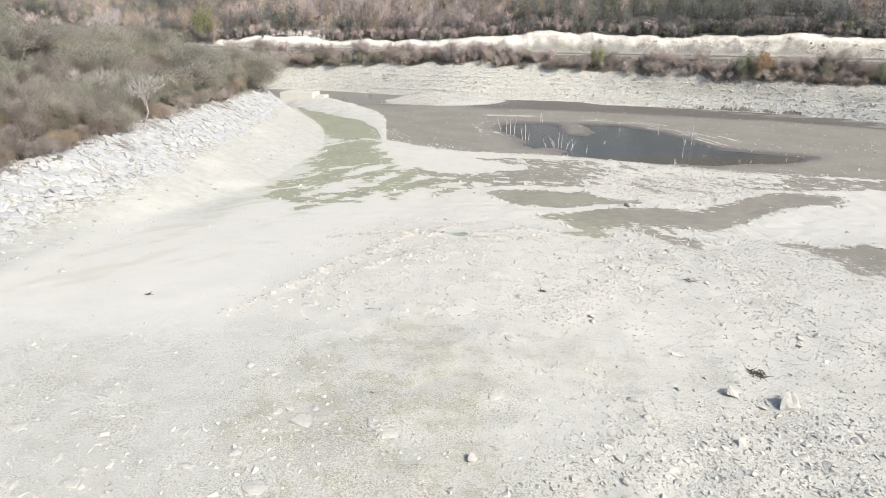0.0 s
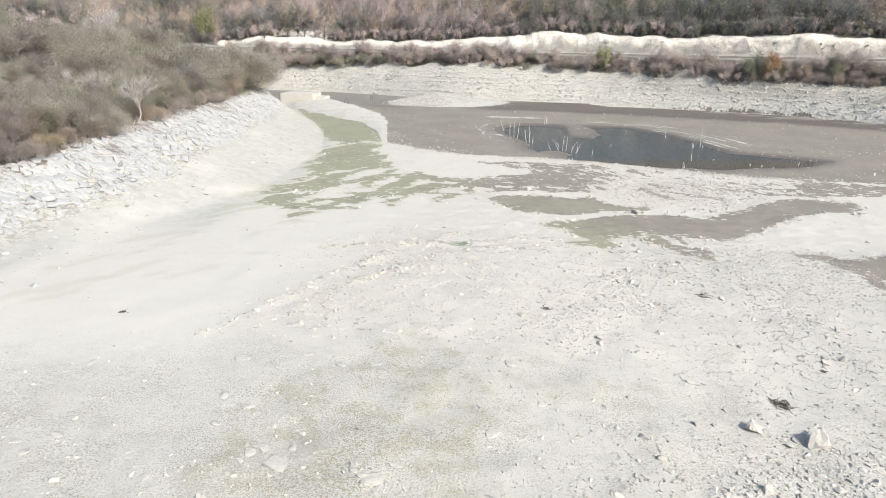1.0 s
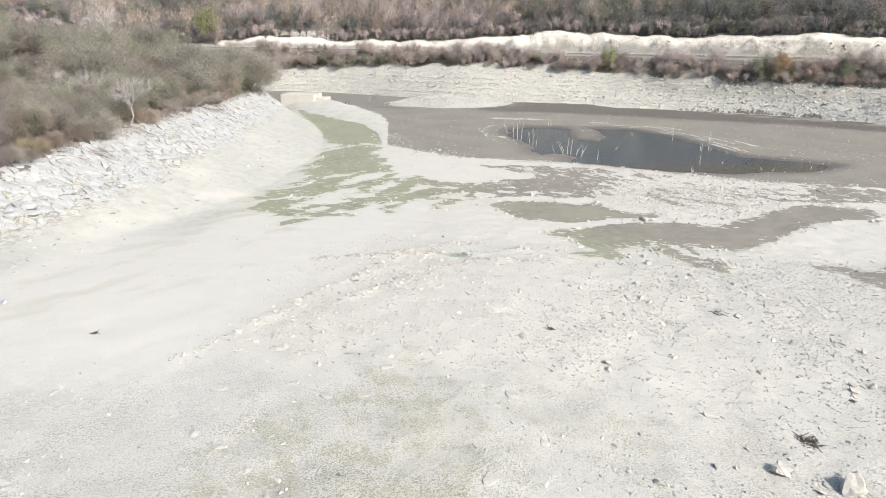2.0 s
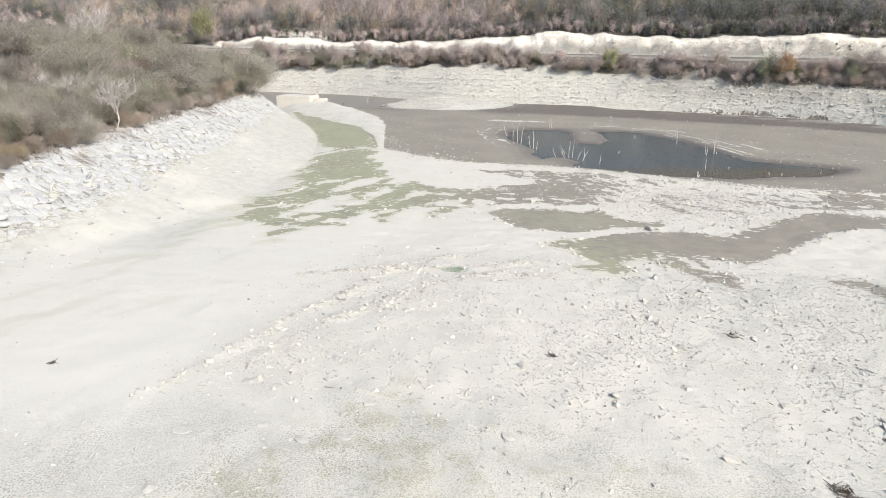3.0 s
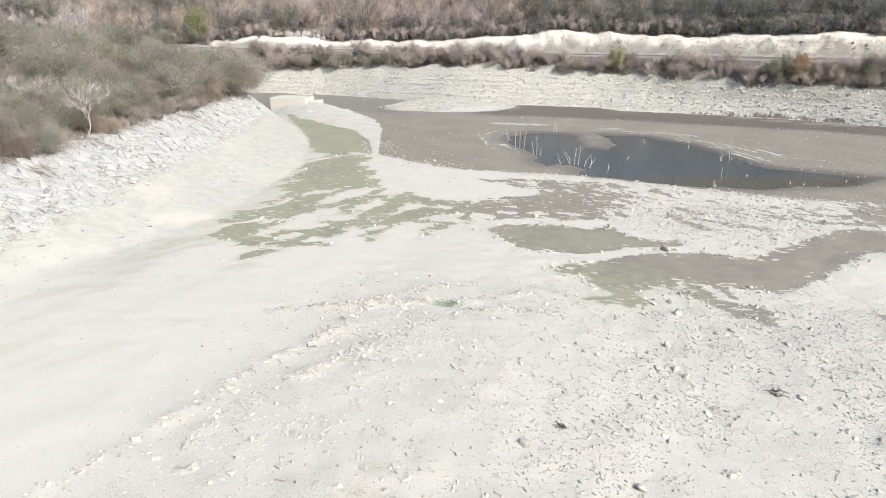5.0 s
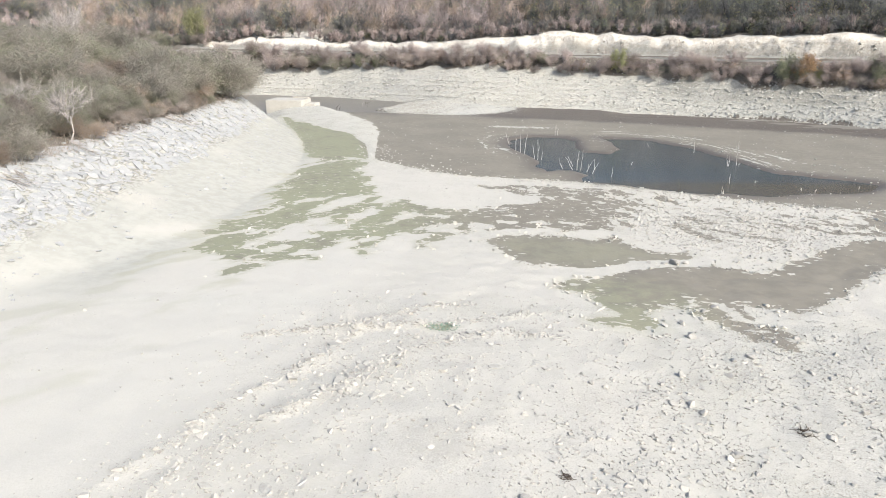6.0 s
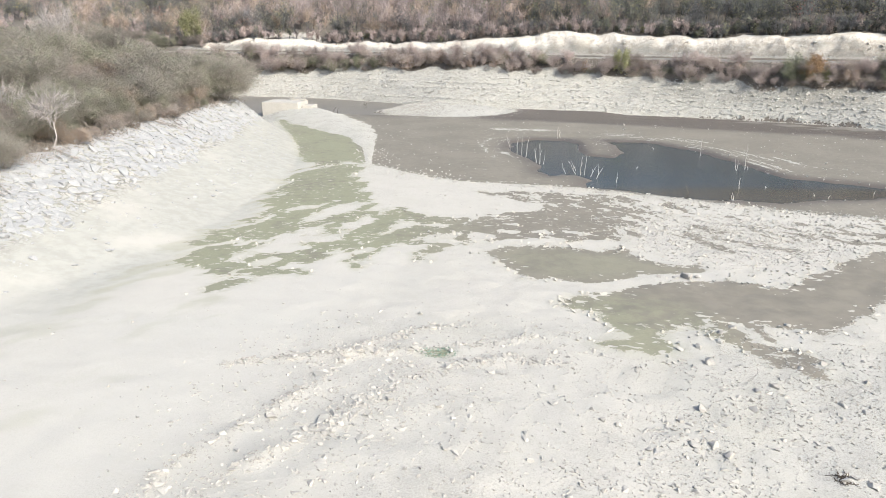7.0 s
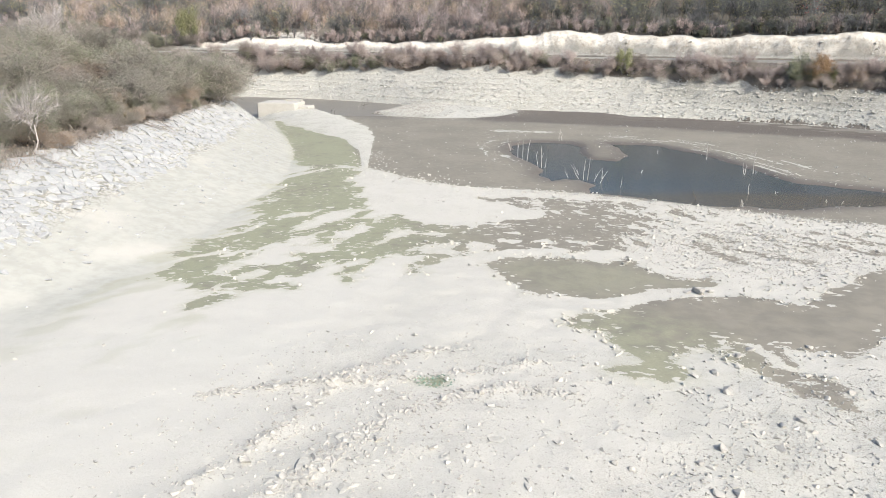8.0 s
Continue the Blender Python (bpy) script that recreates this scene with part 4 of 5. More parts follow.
def plate(poly, gap, lift, tilt, thick, g):
    """A slab of broken rock over an outline: corners and triangles."""
    cx, cy = sum(p[0] for p in poly) / len(poly), sum(p[1] for p in poly) / len(poly)
    z0 = float(ground(cx, cy))
    gx = float(ground(cx + 0.5, cy)) - float(ground(cx - 0.5, cy)) + tilt[0]
    gy = float(ground(cx, cy + 0.5)) - float(ground(cx, cy - 0.5)) + tilt[1]
    n, v = len(poly), []
    for level, grow in ((-thick, 1.0), (-0.03, 1.0), (0.0, 0.93)):
        for x, y in poly:
            d = max(math.hypot(x - cx, y - cy), 0.05)
            k = grow * (1 - gap / d)
            dx, dy = (x - cx) * k, (y - cy) * k
            v.append((cx + dx, cy + dy, z0 + gx * dx + gy * dy + lift + level + (g.uniform(-0.012, 0.012) if level == 0 else 0)))
    v.append((cx, cy, z0 + lift + g.uniform(0.0, 0.03)))
    t = []
    for ring in (0, n):
        for k in range(n):
            m = (k + 1) % n
            t += [(ring + k, ring + m, ring + n + m), (ring + k, ring + n + m, ring + n + k)]
    t += [(2 * n + k, 2 * n + (k + 1) % n, 3 * n) for k in range(n)]
    return np.array(v), np.array(t)


def broken_bank():
    """The cracked limestone ledge above the beach: slabs that fit together, some lifted or apart."""
    g = np.random.default_rng(17)
    root = tagged(new("rock_ledge"), "cracked bluish-white limestone ledge below the thicket", "rock ledge")
    seeds = []
    for y in np.arange(19, 89, 0.42):
        for x in np.arange(-33, -17, 0.42):
            p = (x + g.uniform(-0.24, 0.24), y + g.uniform(-0.24, 0.24))
            if g.uniform() < 0.85 - 0.5 * float(vnoise(p[0] * 0.5, p[1] * 0.5, 37)):
                seeds.append(p)
    seeds = np.array(seeds)
    u = west(seeds[:, 0], seeds[:, 1])
    low = 6.0 + 1.6 * (fbm(seeds[:, 0] * 0.25, seeds[:, 1] * 0.25, 39) - 0.5) * 2
    seen = np.nonzero((u > low) & (u < 11.8) & (seeds[:, 1] - 0.3 * (-26 - seeds[:, 0]) < 84))[0]
    rest, single = [], 0
    for i in seen:
        x, y = seeds[i]
        d = (seeds - seeds[i]) @ np.array([[1, 0.35], [0.35, 1]])
        near_by = np.argsort((d * (seeds - seeds[i])).sum(1))[1:16]
        poly = [(x - 1.2, y - 1.2), (x + 1.2, y - 1.2), (x + 1.2, y + 1.2), (x - 1.2, y + 1.2)]
        for j in near_by:
            nx, ny = d[j]
            mx, my = (seeds[i] + seeds[j]) / 2
            poly = clipped(poly, nx, ny, nx * mx + ny * my)
            if len(poly) < 3:
                break
        if len(poly) < 3:
            continue
        rim = float(step(0, 1.5, u[i] - low[i]))
        open_gap = g.uniform() < 0.14 + 0.2 * (1 - rim)
        v, t = plate(poly, g.uniform(0.03, 0.07) if open_gap else g.uniform(-0.02, 0.004), (0.02 + 0.05 * g.uniform() ** 2 + (0.06 if open_gap else 0)) * (0.35 + 0.65 * rim) - 0.02,
                     (g.normal(0, 0.08 + 0.08 * open_gap), g.normal(0, 0.08 + 0.08 * open_gap)), 0.3, g)
        if 27 < y < 44 and single < 300:
            single += 1
            c = v.mean(0)
            ob = new("slab", mesh_of("slab", v - c, t, [M_SLAB]))
            ob.parent = root
            ob.location = c
        else:
            rest.append((v, t, 0))
    v, t, _ = merged(rest)
    ob = tagged(new("slab_bed", mesh_of("slab_bed", v, t, [M_SLAB])), kind="stuff")
    ob.parent = root


broken_bank()
slabs = cast(16000, -32, -16, 20, 90, west_bank)
strew("bank_rubble", slabs, 0.04 + 0.2 * rng.uniform(0, 1, len(slabs)) ** 4, M_SLAB, "bleached limestone rubble lying on the bank", CHUNKS, 0.0, 0.3, "rubble")


def far_bank(x, y):
    t = y - TOE(x)
    w = ROAD(x) - 5 - TOE(x)
    return step(-1.5, 0.5, t) * step(w + 0.5, w - 1, t) * (0.3 + 0.5 * step(20, 34, x) + 0.4 * np.exp(-(t / 1.6) ** 2))


stones = cast(190000, -45, 75, 55, 138, far_bank)
strew("bank_rubble", stones, (0.09 + 0.2 * rng.uniform(0, 1, len(stones)) ** 2.5), M_FARROCK, "white stone rubble covering the far bank", GRIT, 0.1, 0.4, "rubble")
blocks = cast(2600, 26, 75, 60, 112, lambda x, y: 0.5 * step(0.5, 3, y - TOE(x)) * step(0, -2.5, y - ROAD(x) + 5) * step(26, 40, x))
strew("bank_blocks", blocks, 0.18 + 0.38 * rng.uniform(0, 1, len(blocks)) ** 3, M_ROCK, "loose white stone blocks on the upper far bank", HULLS, 0.1, 0.6, "rubble")
bar = cast(9000, -16, 8, 100, 122, lambda x, y: step(1.15, 0.9, np.hypot((x + 3) / 11, (y - 109) / 10.5)) * (0.05 + 0.8 * step(-2, -7, x)))
strew("cobbles", bar, rng.uniform(0.06, 0.2, len(bar)), M_COBBLE, "pale cobble bar beside the inlet", HULLS, 0.2)
crags = cast(42000, -45, 30, 90, 138, lambda x, y: step(-0.5, 1.5, y - TOE(x)) * step(0, -2, y - ROAD(x) + 5) * (0.25 + 0.75 * step(0.4, 0.6, fbm(x * 0.3, y * 0.6, 79))))
strew("bank_blocks", crags, 0.1 + 0.22 * rng.uniform(0, 1, len(crags)) ** 3, M_FARROCK, "broken white stones set in the far bank", HULLS, 0.0, 0.5, "rubble")
talus = cast(9000, -50, 80, 90, 150, lambda x, y: step(3.0, 4.2, y - ROAD(x)) * step(7.4, 6.2, y - ROAD(x)) * step(0.3, 0.6, fbm(x * 0.2, y * 0.2, 77)) * step(10, 25, x))
strew("talus", talus, 0.12 + 0.4 * rng.uniform(0, 1, len(talus)) ** 3, M_FARROCK, "broken stones at the foot of the road cut", HULLS, 0.1, 0.5, "rubble")

specks = cast(16000, -12, 46, 50, 94, lambda x, y: np.clip(np.exp(-((y - RIM(x)) / 0.7) ** 2) * step(-9, -5, x) + 0.5 * step(2.5, 0.5, along(x, y, [(-9, 72), (-7, 64), (-2, 61)])[0]) + 0.02 + 0.05 * step(18, 26, x) * step(70, 62, y), 0, 1) * step(0.4, -0.6, inside(x, y, POND)))
strew("pebbles", specks, rng.uniform(0.05, 0.14, len(specks)), M_FARROCK, "white pebbles along the rim of the mud flat", GRIT, 0.3)

# single rocks that stand out: x, y, half length
ROCKS = [(8.0, 14.2, 0.5), (6.6, 14.6, 0.34), (5.8, 16.8, 0.3), (3.8, 12.9, 0.2), (3.6, 13.7, 0.22), (5.1, 14.5, 0.16), (10.9, 19.3, 0.22), (8.3, 19.6, 0.2), (7.2, 14.1, 0.2), (9.0, 12.8, 0.22),
         (7.6, 11.6, 0.24), (5.6, 11.0, 0.2), (7.2, 31.2, 0.26), (7.8, 30.2, 0.3), (9.8, 33.5, 0.24), (9.1, 32.8, 0.24), (11.6, 30.6, 0.2), (9.3, 28.2, 0.18), (8.6, 28.5, 0.2), (-0.6, 26.2, 0.2)]
ROCKS_FAR = [(9.9, 39.1, 0.42), (9.4, 39.0, 0.25), (10.5, 39.3, 0.28), (8.7, 39.0, 0.22), (7.7, 42.8, 0.26), (7.9, 31.5, 0.24), (12.0, 33.9, 0.24), (6.6, 23.0, 0.24), (8.8, 24.2, 0.22), (-4.8, 25.3, 0.26),
             (-2.7, 29.4, 0.2), (-2.6, 29.7, 0.14), (3.6, 26.1, 0.17), (4.0, 25.9, 0.16), (3.4, 26.5, 0.15), (5.7, 26.4, 0.16), (6.2, 25.3, 0.22), (-1.1, 32.1, 0.2)]
# flat stones that lie nearly flush with the bed
PLATES = [(-4.5, 11.8, 0.36), (-5.0, 12.3, 0.16), (-2.9, 11.9, 0.18), (-2.1, 11.9, 0.16), (-4.4, 12.4, 0.15), (-6.6, 14.4, 0.2), (-6.4, 13.2, 0.14), (-4.0, 16.3, 0.22), (-3.1, 16.5, 0.2),
          (-5.0, 16.8, 0.17), (-2.7, 17.9, 0.22), (1.3, 14.8, 0.18), (0.0, 13.3, 0.2), (0.7, 16.8, 0.24), (-5.7, 15.1, 0.14), (-10.8, 16.0, 0.16), (-8.7, 9.4, 0.27), (-11.0, 11.3, 0.27),
          (-2.5, 11.4, 0.29), (-5.0, 9.4, 0.29), (-9.7, 12.6, 0.18), (-6.6, 10.0, 0.18), (-5.7, 10.5, 0.18), (-7.1, 11.2, 0.16), (-9.8, 9.3, 0.19)]
PLATES_FAR = [(-4.9, 24.7, 0.15), (-3.4, 25.1, 0.27), (-4.1, 27.8, 0.25), (-3.7, 28.8, 0.17), (-0.3, 25.8, 0.15), (-2.9, 26.5, 0.15), (-2.4, 24.5, 0.22), (0.9, 26.8, 0.24), (2.2, 27.3, 0.18),
              (-3.3, 24.8, 0.14), (-1.5, 25.0, 0.15), (-4.0, 24.6, 0.17), (-3.1, 24.8, 0.13), (-6.0, 18.8, 0.26), (-4.0, 20.4, 0.2), (-6.8, 16.4, 0.22), (-2.2, 19.2, 0.16)]


def rock(x, y, r, seed, turn=None):
    bm = rock_hull(seed, 12, 0.95 if r > 0.3 else 0.55, 0.5)
    if r > 0.25:
        g = np.random.default_rng(seed)
        bmesh.ops.triangulate(bm, faces=list(bm.faces))
        for rough in (0.1, 0.05):
            bmesh.ops.subdivide_edges(bm, edges=list(bm.edges), cuts=1, use_grid_fill=True)
            for c in bm.verts:
                c.co *= 1 + g.normal(0, rough)
    else:
        bmesh.ops.bevel(bm, geom=list(bm.edges), offset=0.02, segments=1, affect="EDGES")
    ob = part("rock", bm, M_ROCK)
    r *= 0.78
    ob.matrix_world = pose(x, y, float(ground(x, y)) + r * 0.14, rng.normal(0, 14 if turn is None else 4), rng.normal(0, 14 if turn is None else 4), rng.uniform(0, 360) if turn is None else turn) @ Matrix.Scale(r, 4)
    return tagged(ob, "pale angular limestone rock lying on the dry bed", "rock", "rocks on the lake bed")


def flat_stone(x, y, r, seed):
    g = np.random.default_rng(seed)
    n, turn = int(g.integers(6, 10)), g.uniform(0, math.pi)
    poly = []
    for k in range(n):
        a = 2 * math.pi * (k + g.uniform(-0.25, 0.25)) / n
        d = r * g.uniform(0.8, 1.12)
        u, v = math.cos(a) * d, math.sin(a) * d * 0.68
        poly.append((x + u * math.cos(turn) - v * math.sin(turn), y + u * math.sin(turn) + v * math.cos(turn)))
    v, t = plate(poly, 0.0, 0.012 + 0.05 * r, (g.normal(-0.07, 0.06), g.normal(0.09, 0.06)), 0.15, g)
    c = v.mean(0)
    ob = new("flat_stone", mesh_of("flat_stone", v - c, t, [M_FLAT]))
    ob.location = c
    return tagged(ob, "flat pale stone lying flush with the dry bed", "stone", "flat stones on the lake bed")


for k, (x, y, r) in enumerate(ROCKS + ROCKS_FAR):
    rock(x, y, r, 500 + k, (50, 350, 330)[k] if k < 3 else None)
for k, (x, y, r) in enumerate(PLATES + PLATES_FAR):
    flat_stone(x, y, r, 560 + k)
seed = 600
for cx, cy, wide, number in ((-4.7, 11.9, 0.6, 12), (-2.5, 11.6, 0.4, 7), (-8.7, 9.8, 0.7, 9), (-5.6, 14.2, 0.9, 6), (-10.2, 12.4, 0.9, 8), (-3.5, 25.0, 0.7, 12), (-6.2, 19.0, 1.2, 8)):
    for _ in range(number):
        flat_stone(float(cx + rng.normal(0, wide)), float(cy + rng.normal(0, wide * 0.7)), float(0.06 + 0.12 * rng.uniform() ** 2), seed)
        seed += 1
extra = cast(1500, -12, 20, 8, 42, lambda x, y: stony(x, y) ** 2)[:130]
for k, (x, y) in enumerate(extra):
    rock(float(x), float(y), float(0.12 + 0.13 * rng.uniform() ** 2), 800 + k)


# boulders at the foot of the broken bank
BOULDER_ROW = [(-21.6, 30), (-20.9, 34), (-20.3, 37), (-20.6, 39.5), (-20.0, 43), (-19.8, 47), (-20.2, 50.5)]


def boulder(x, y, r, seed):
    bm = rock_hull(seed, 14, 0.6)
    bmesh.ops.bevel(bm, geom=list(bm.edges), offset=0.05, segments=1, affect="EDGES")
    ob = part("boulder", bm, M_SLAB)
    ob.matrix_world = pose(x, y, float(ground(x, y)) + r * 0.12, rng.normal(0, 10), rng.normal(0, 10), rng.uniform(0, 360)) @ Matrix.Scale(r, 4)
    return tagged(ob, "bleached limestone boulder at the foot of the bank", "boulder", "boulders below the bank")


for k in range(62):
    a = rng.uniform(0, len(BOULDER_ROW) - 1.001)
    (xa, ya), (xb, yb) = BOULDER_ROW[int(a)], BOULDER_ROW[int(a) + 1]
    x, y = xa + (xb - xa) * (a % 1) + rng.normal(-0.5, 0.55), ya + (yb - ya) * (a % 1)
    boulder(float(x), float(y), float(0.16 + 0.3 * rng.uniform() ** 2), 800 + k)


# ---- concrete block at the head of the spit ----
def concrete_block():
    root = tagged(new("culvert_wall"), "weathered pale concrete abutment at the head of the spit", "concrete wall")
    root.matrix_world = pose(-25.6, 103.2, -0.5, 0, 0, -6)
    for name, size, at in (("body", (5.2, 4.2, 2.1), (-0.2, 0, 1.05)), ("coping", (2.4, 0.5, 0.22), (1.1, 1.5, 2.2)), ("lower_wall", (1.4, 2.6, 1.6), (3.2, 0.4, 0.8))):
        bm = bmesh.new()
        bmesh.ops.create_cube(bm, size=1)
        bmesh.ops.scale(bm, vec=size, verts=list(bm.verts))
        bmesh.ops.bevel(bm, geom=list(bm.edges), offset=0.06, segments=2, affect="EDGES")
        bmesh.ops.translate(bm, vec=at, verts=list(bm.verts))
        part(name, bm, M_CONCRETE, root)


concrete_block()


# ---- plants ----
def branches(g, h, spread, stems, levels=3, fan=0.5):
    """Limbs of a woody plant: rows of base, tip, radius at both ends; and the tips."""
    rows, tips = [], []
    for _ in range(stems):
        a = g.uniform(0, 2 * math.pi)
        lean = spread * g.uniform(0.3, 1.0)
        way = np.array([math.cos(a) * lean, math.sin(a) * lean, 1.0])
        todo = [(np.array([math.cos(a), math.sin(a), 0]) * 0.12 * (stems > 1), way / np.linalg.norm(way), h * g.uniform(0.3, 0.5), 0.012 * h * (0.8 if stems > 1 else 0.95), 0)]
        while todo:
            p, w, length, r, lev = todo.pop()
            q = p + w * length
            mid_p = p + w * length * 0.5 + g.normal(0, 0.05 * length, 3)
            rows.append((p, mid_p, r, r * 0.8))
            rows.append((mid_p, q, r * 0.8, r * 0.55))
            tips += [mid_p, q]
            if lev < levels:
                for _ in range(g.integers(3, 5)):
                    n = w + g.normal(0, fan, 3) + np.array([0, 0, 0.12 if stems > 3 else 0.25])
                    at = p + (q - p) * g.uniform(0.45, 1.0)
                    todo.append((at, n / np.linalg.norm(n), length * g.uniform(0.5, 0.75), r * 0.5, lev + 1))
    return rows, np.array(tips)


def woody(name, seed, h, spread, stems, n_twigs, n_leaves, leaf, leaf_size, bark, label, category, levels=2, fan=0.5, twig=None):
    """A shrub or tree: trunk and crown under one root."""
    g = np.random.default_rng(seed)
    root = tagged(new(name), label, category)
    rows, tips = branches(g, h, spread, stems, levels, fan)
    p, q = np.array([r[0] for r in rows]), np.array([r[1] for r in rows])
    r0, r1 = np.array([r[2] for r in rows]), np.array([r[3] for r in rows])
    v, t = sticks(p, q, r0, r1, 4)
    trunk = new("trunk", mesh_of("trunk", v, t, [bark]))
    trunk.parent = root
    tips = tips[tips[:, 2] > 0.18 * h]
    base = tips[g.integers(0, len(tips), n_twigs)] + g.normal(0, 0.055 * h if n_leaves else 0.02 * h, (n_twigs, 3))
    away = base - np.array([0, 0, h * 0.4])
    away /= np.linalg.norm(away, axis=1, keepdims=True)
    away = away * 0.6 + ((0, 0, 0.1) if n_leaves else (0, 0, 0.5))
    ends = base + (away + g.normal(0, 0.65, (n_twigs, 3))) * (h * (0.085 if n_leaves else 0.1) * g.uniform(0.4, 1.4, n_twigs))[:, None]
    pieces = [(*blades(base, ends, 0.005 + 0.002 * h, g), 0)]
    if n_leaves:
        k = g.integers(0, n_twigs, n_leaves)
        spots = base[k] + (ends[k] - base[k]) * g.uniform(0.1, 1.1, (n_leaves, 1)) + g.normal(0, 0.035 * h, (n_leaves, 3))
        pieces.append((*leaves(spots, leaf_size, g), 1))
    v, t, ix = merged(pieces)
    crown = new("crown", mesh_of("crown", v, t, [(twig or M_TWIG) if n_leaves else bark, leaf], ix))
    crown.parent = root
    return root


def placed(root, x, y, s, turn):
    m = pose(x, y, float(ground(x, y)) - 0.05, 0, 0, turn) @ Matrix.Diagonal((s * rng.uniform(0.85, 1.2), s * rng.uniform(0.85, 1.2), s, 1))
    return copy_thing(root, m)


SHRUBS = [
    woody("shrub", 1, 3.3, 0.9, 7, 2600, 8500, M_LEAF["olive"], 0.046, M_BARK, "dense olive-green shrub on the bank", "shrub"),
    woody("shrub", 2, 2.9, 1.1, 7, 5200, 300, M_LEAF["grey"], 0.05, M_BARK, "grey leafless shrub with fine twigs", "shrub"),
    woody("shrub", 3, 2.5, 1.1, 7, 3800, 3600, M_LEAF["rust"], 0.042, M_BARK, "rust-brown autumn shrub on the bank", "shrub"),
    woody("shrub", 4, 3.3, 0.9, 7, 3400, 6500, M_LEAF["sage"], 0.044, M_BARK, "faded grey-green shrub with thin leaves", "shrub"),
    woody("shrub", 5, 1.6, 1.3, 8, 3600, 500, M_LEAF["rust"], 0.04, M_BARK, "low brown thicket at the edge of the bank", "shrub"),
    woody("shrub", 6, 1.7, 1.2, 8, 3000, 4200, M_LEAF["ochre"], 0.038, M_BARK, "low ochre-brown shrub at the edge of the bank", "shrub"),
    woody("shrub", 7, 3.2, 0.8, 6, 5200, 500, M_LEAF["rust"], 0.045, M_MAUVE, "mauve-grey leafless shrub in the thicket", "shrub"),
]
SMALL_TREES = [
    woody("tree", 11, 4.2, 0.5, 4, 700, 3000, M_LEAF["yellow"], 0.14, M_BARK, "small tree with yellow-green autumn leaves", "tree"),
    woody("tree", 12, 4.0, 0.5, 4, 900, 2600, M_LEAF["olive"], 0.14, M_BARK, "small tree with thin olive foliage", "tree"),
    woody("tree", 13, 4.0, 0.5, 4, 900, 2600, M_LEAF["orange"], 0.14, M_BARK, "small tree with orange-brown autumn leaves", "tree"),
]
ROADSIDE = [
    woody("bush", 41, 2.5, 1.0, 6, 2600, 700, M_LEAF["grey"], 0.07, M_BARK, "faded grey-brown roadside bush", "bush", twig=M_BRUSH),
    woody("bush", 42, 2.2, 1.1, 6, 2600, 800, M_LEAF["rust"], 0.07, M_BARK, "rust-brown roadside bush above the far bank", "bush", twig=M_BRUSH),
    woody("bush", 43, 2.6, 0.9, 6, 1800, 1500, M_LEAF["olive"], 0.08, M_BARK, "grey-green roadside bush above the far bank", "bush", twig=M_BRUSH),
    woody("bush", 44, 2.8, 0.9, 6, 3600, 250, M_LEAF["grey"], 0.07, M_MAUVE, "leafless roadside bush with mauve-grey twigs", "bush", twig=M_BRUSH),
]
BARE = woody("bare_tree", 23, 3.6, 0.2, 1, 420, 0, M_LEAF["grey"], 0.05, M_DEADBARK, "bleached bare tree standing among the shrubs", "tree", 3, 0.5)
BARE_TALL = woody("bare_tree", 29, 7.2, 0.35, 3, 1500, 0, M_LEAF["grey"], 0.05, M_DEADBARK, "tall pale leafless tree above the thicket", "tree", 3, 0.36)
USED = SHRUBS + ROADSIDE + SMALL_TREES + [BARE, BARE_TALL]

# the thicket on the west bank
spots = []
tries = 0
while len(spots) < 190 and tries < 40000:
    tries += 1
    x, y = -24.0 - 41 * rng.uniform() ** 1.4, rng.uniform(18, 92)
    u = float(west(x, y))
    if u < 11.3 or (x + 25.4) ** 2 + (y - 50.0) ** 2 < 5.5 or y - 0.3 * (-26 - x) > 87 or any((x - a) ** 2 + (y - b) ** 2 < 2.6 + 0.1 * (-25 - x) for a, b in spots):
        continue
    spots.append((x, y))
for x, y in spots:
    edge = float(west(x, y)) < 13.2 and y < 78
    k = int(rng.choice([1, 2, 4, 4, 5, 1, 4])) if edge else int(rng.choice([0, 0, 0, 0, 1, 3, 3, 3, 3, 6, 2] if y > 46 else [0, 1, 2, 2, 3, 6, 6]))
    s = rng.uniform(0.5, 0.8) if edge else rng.uniform(0.75, 1.1) * (1 + 0.55 * float(step(60, 76, y)) + 0.25 * float(step(-32, -38, x) * step(60, 72, y)))
    tagged(placed(SHRUBS[k], x, y, s, rng.uniform(0, 360)), group="thicket on the west bank")
# low brown scrub along its front
front = []
while len(front) < 120:
    x, y = -24.2 - 13 * rng.uniform() ** 1.3, rng.uniform(26, 78)
    if not 11.2 < float(west(x, y)) < 19 or (x + 25.6) ** 2 + (y - 50.0) ** 2 < 4 or any((x - a) ** 2 + (y - b) ** 2 < 1.1 for a, b in front):
        continue
    front.append((x, y))
for x, y in front:
    tagged(placed(SHRUBS[int(rng.choice([4, 4, 4, 5, 2, 2, 6, 0, 3]))], x, y, rng.uniform(0.55, 0.95) * (0.75 if float(west(x, y)) < 12.2 else 1.0), rng.uniform(0, 360)), group="thicket on the west bank")
for x, y, k, s in ((-29.6, 81.0, 0, 1.35), (-31.5, 83.5, 0, 1.5), (-33.5, 79.5, 3, 1.55), (-31.0, 77.5, 3, 1.3), (-35.5, 84.0, 0, 1.6), (-28.4, 79.2, 2, 0.8)):
    tagged(placed(SHRUBS[k], x, y, s, rng.uniform(0, 360)), group="thicket on the west bank")
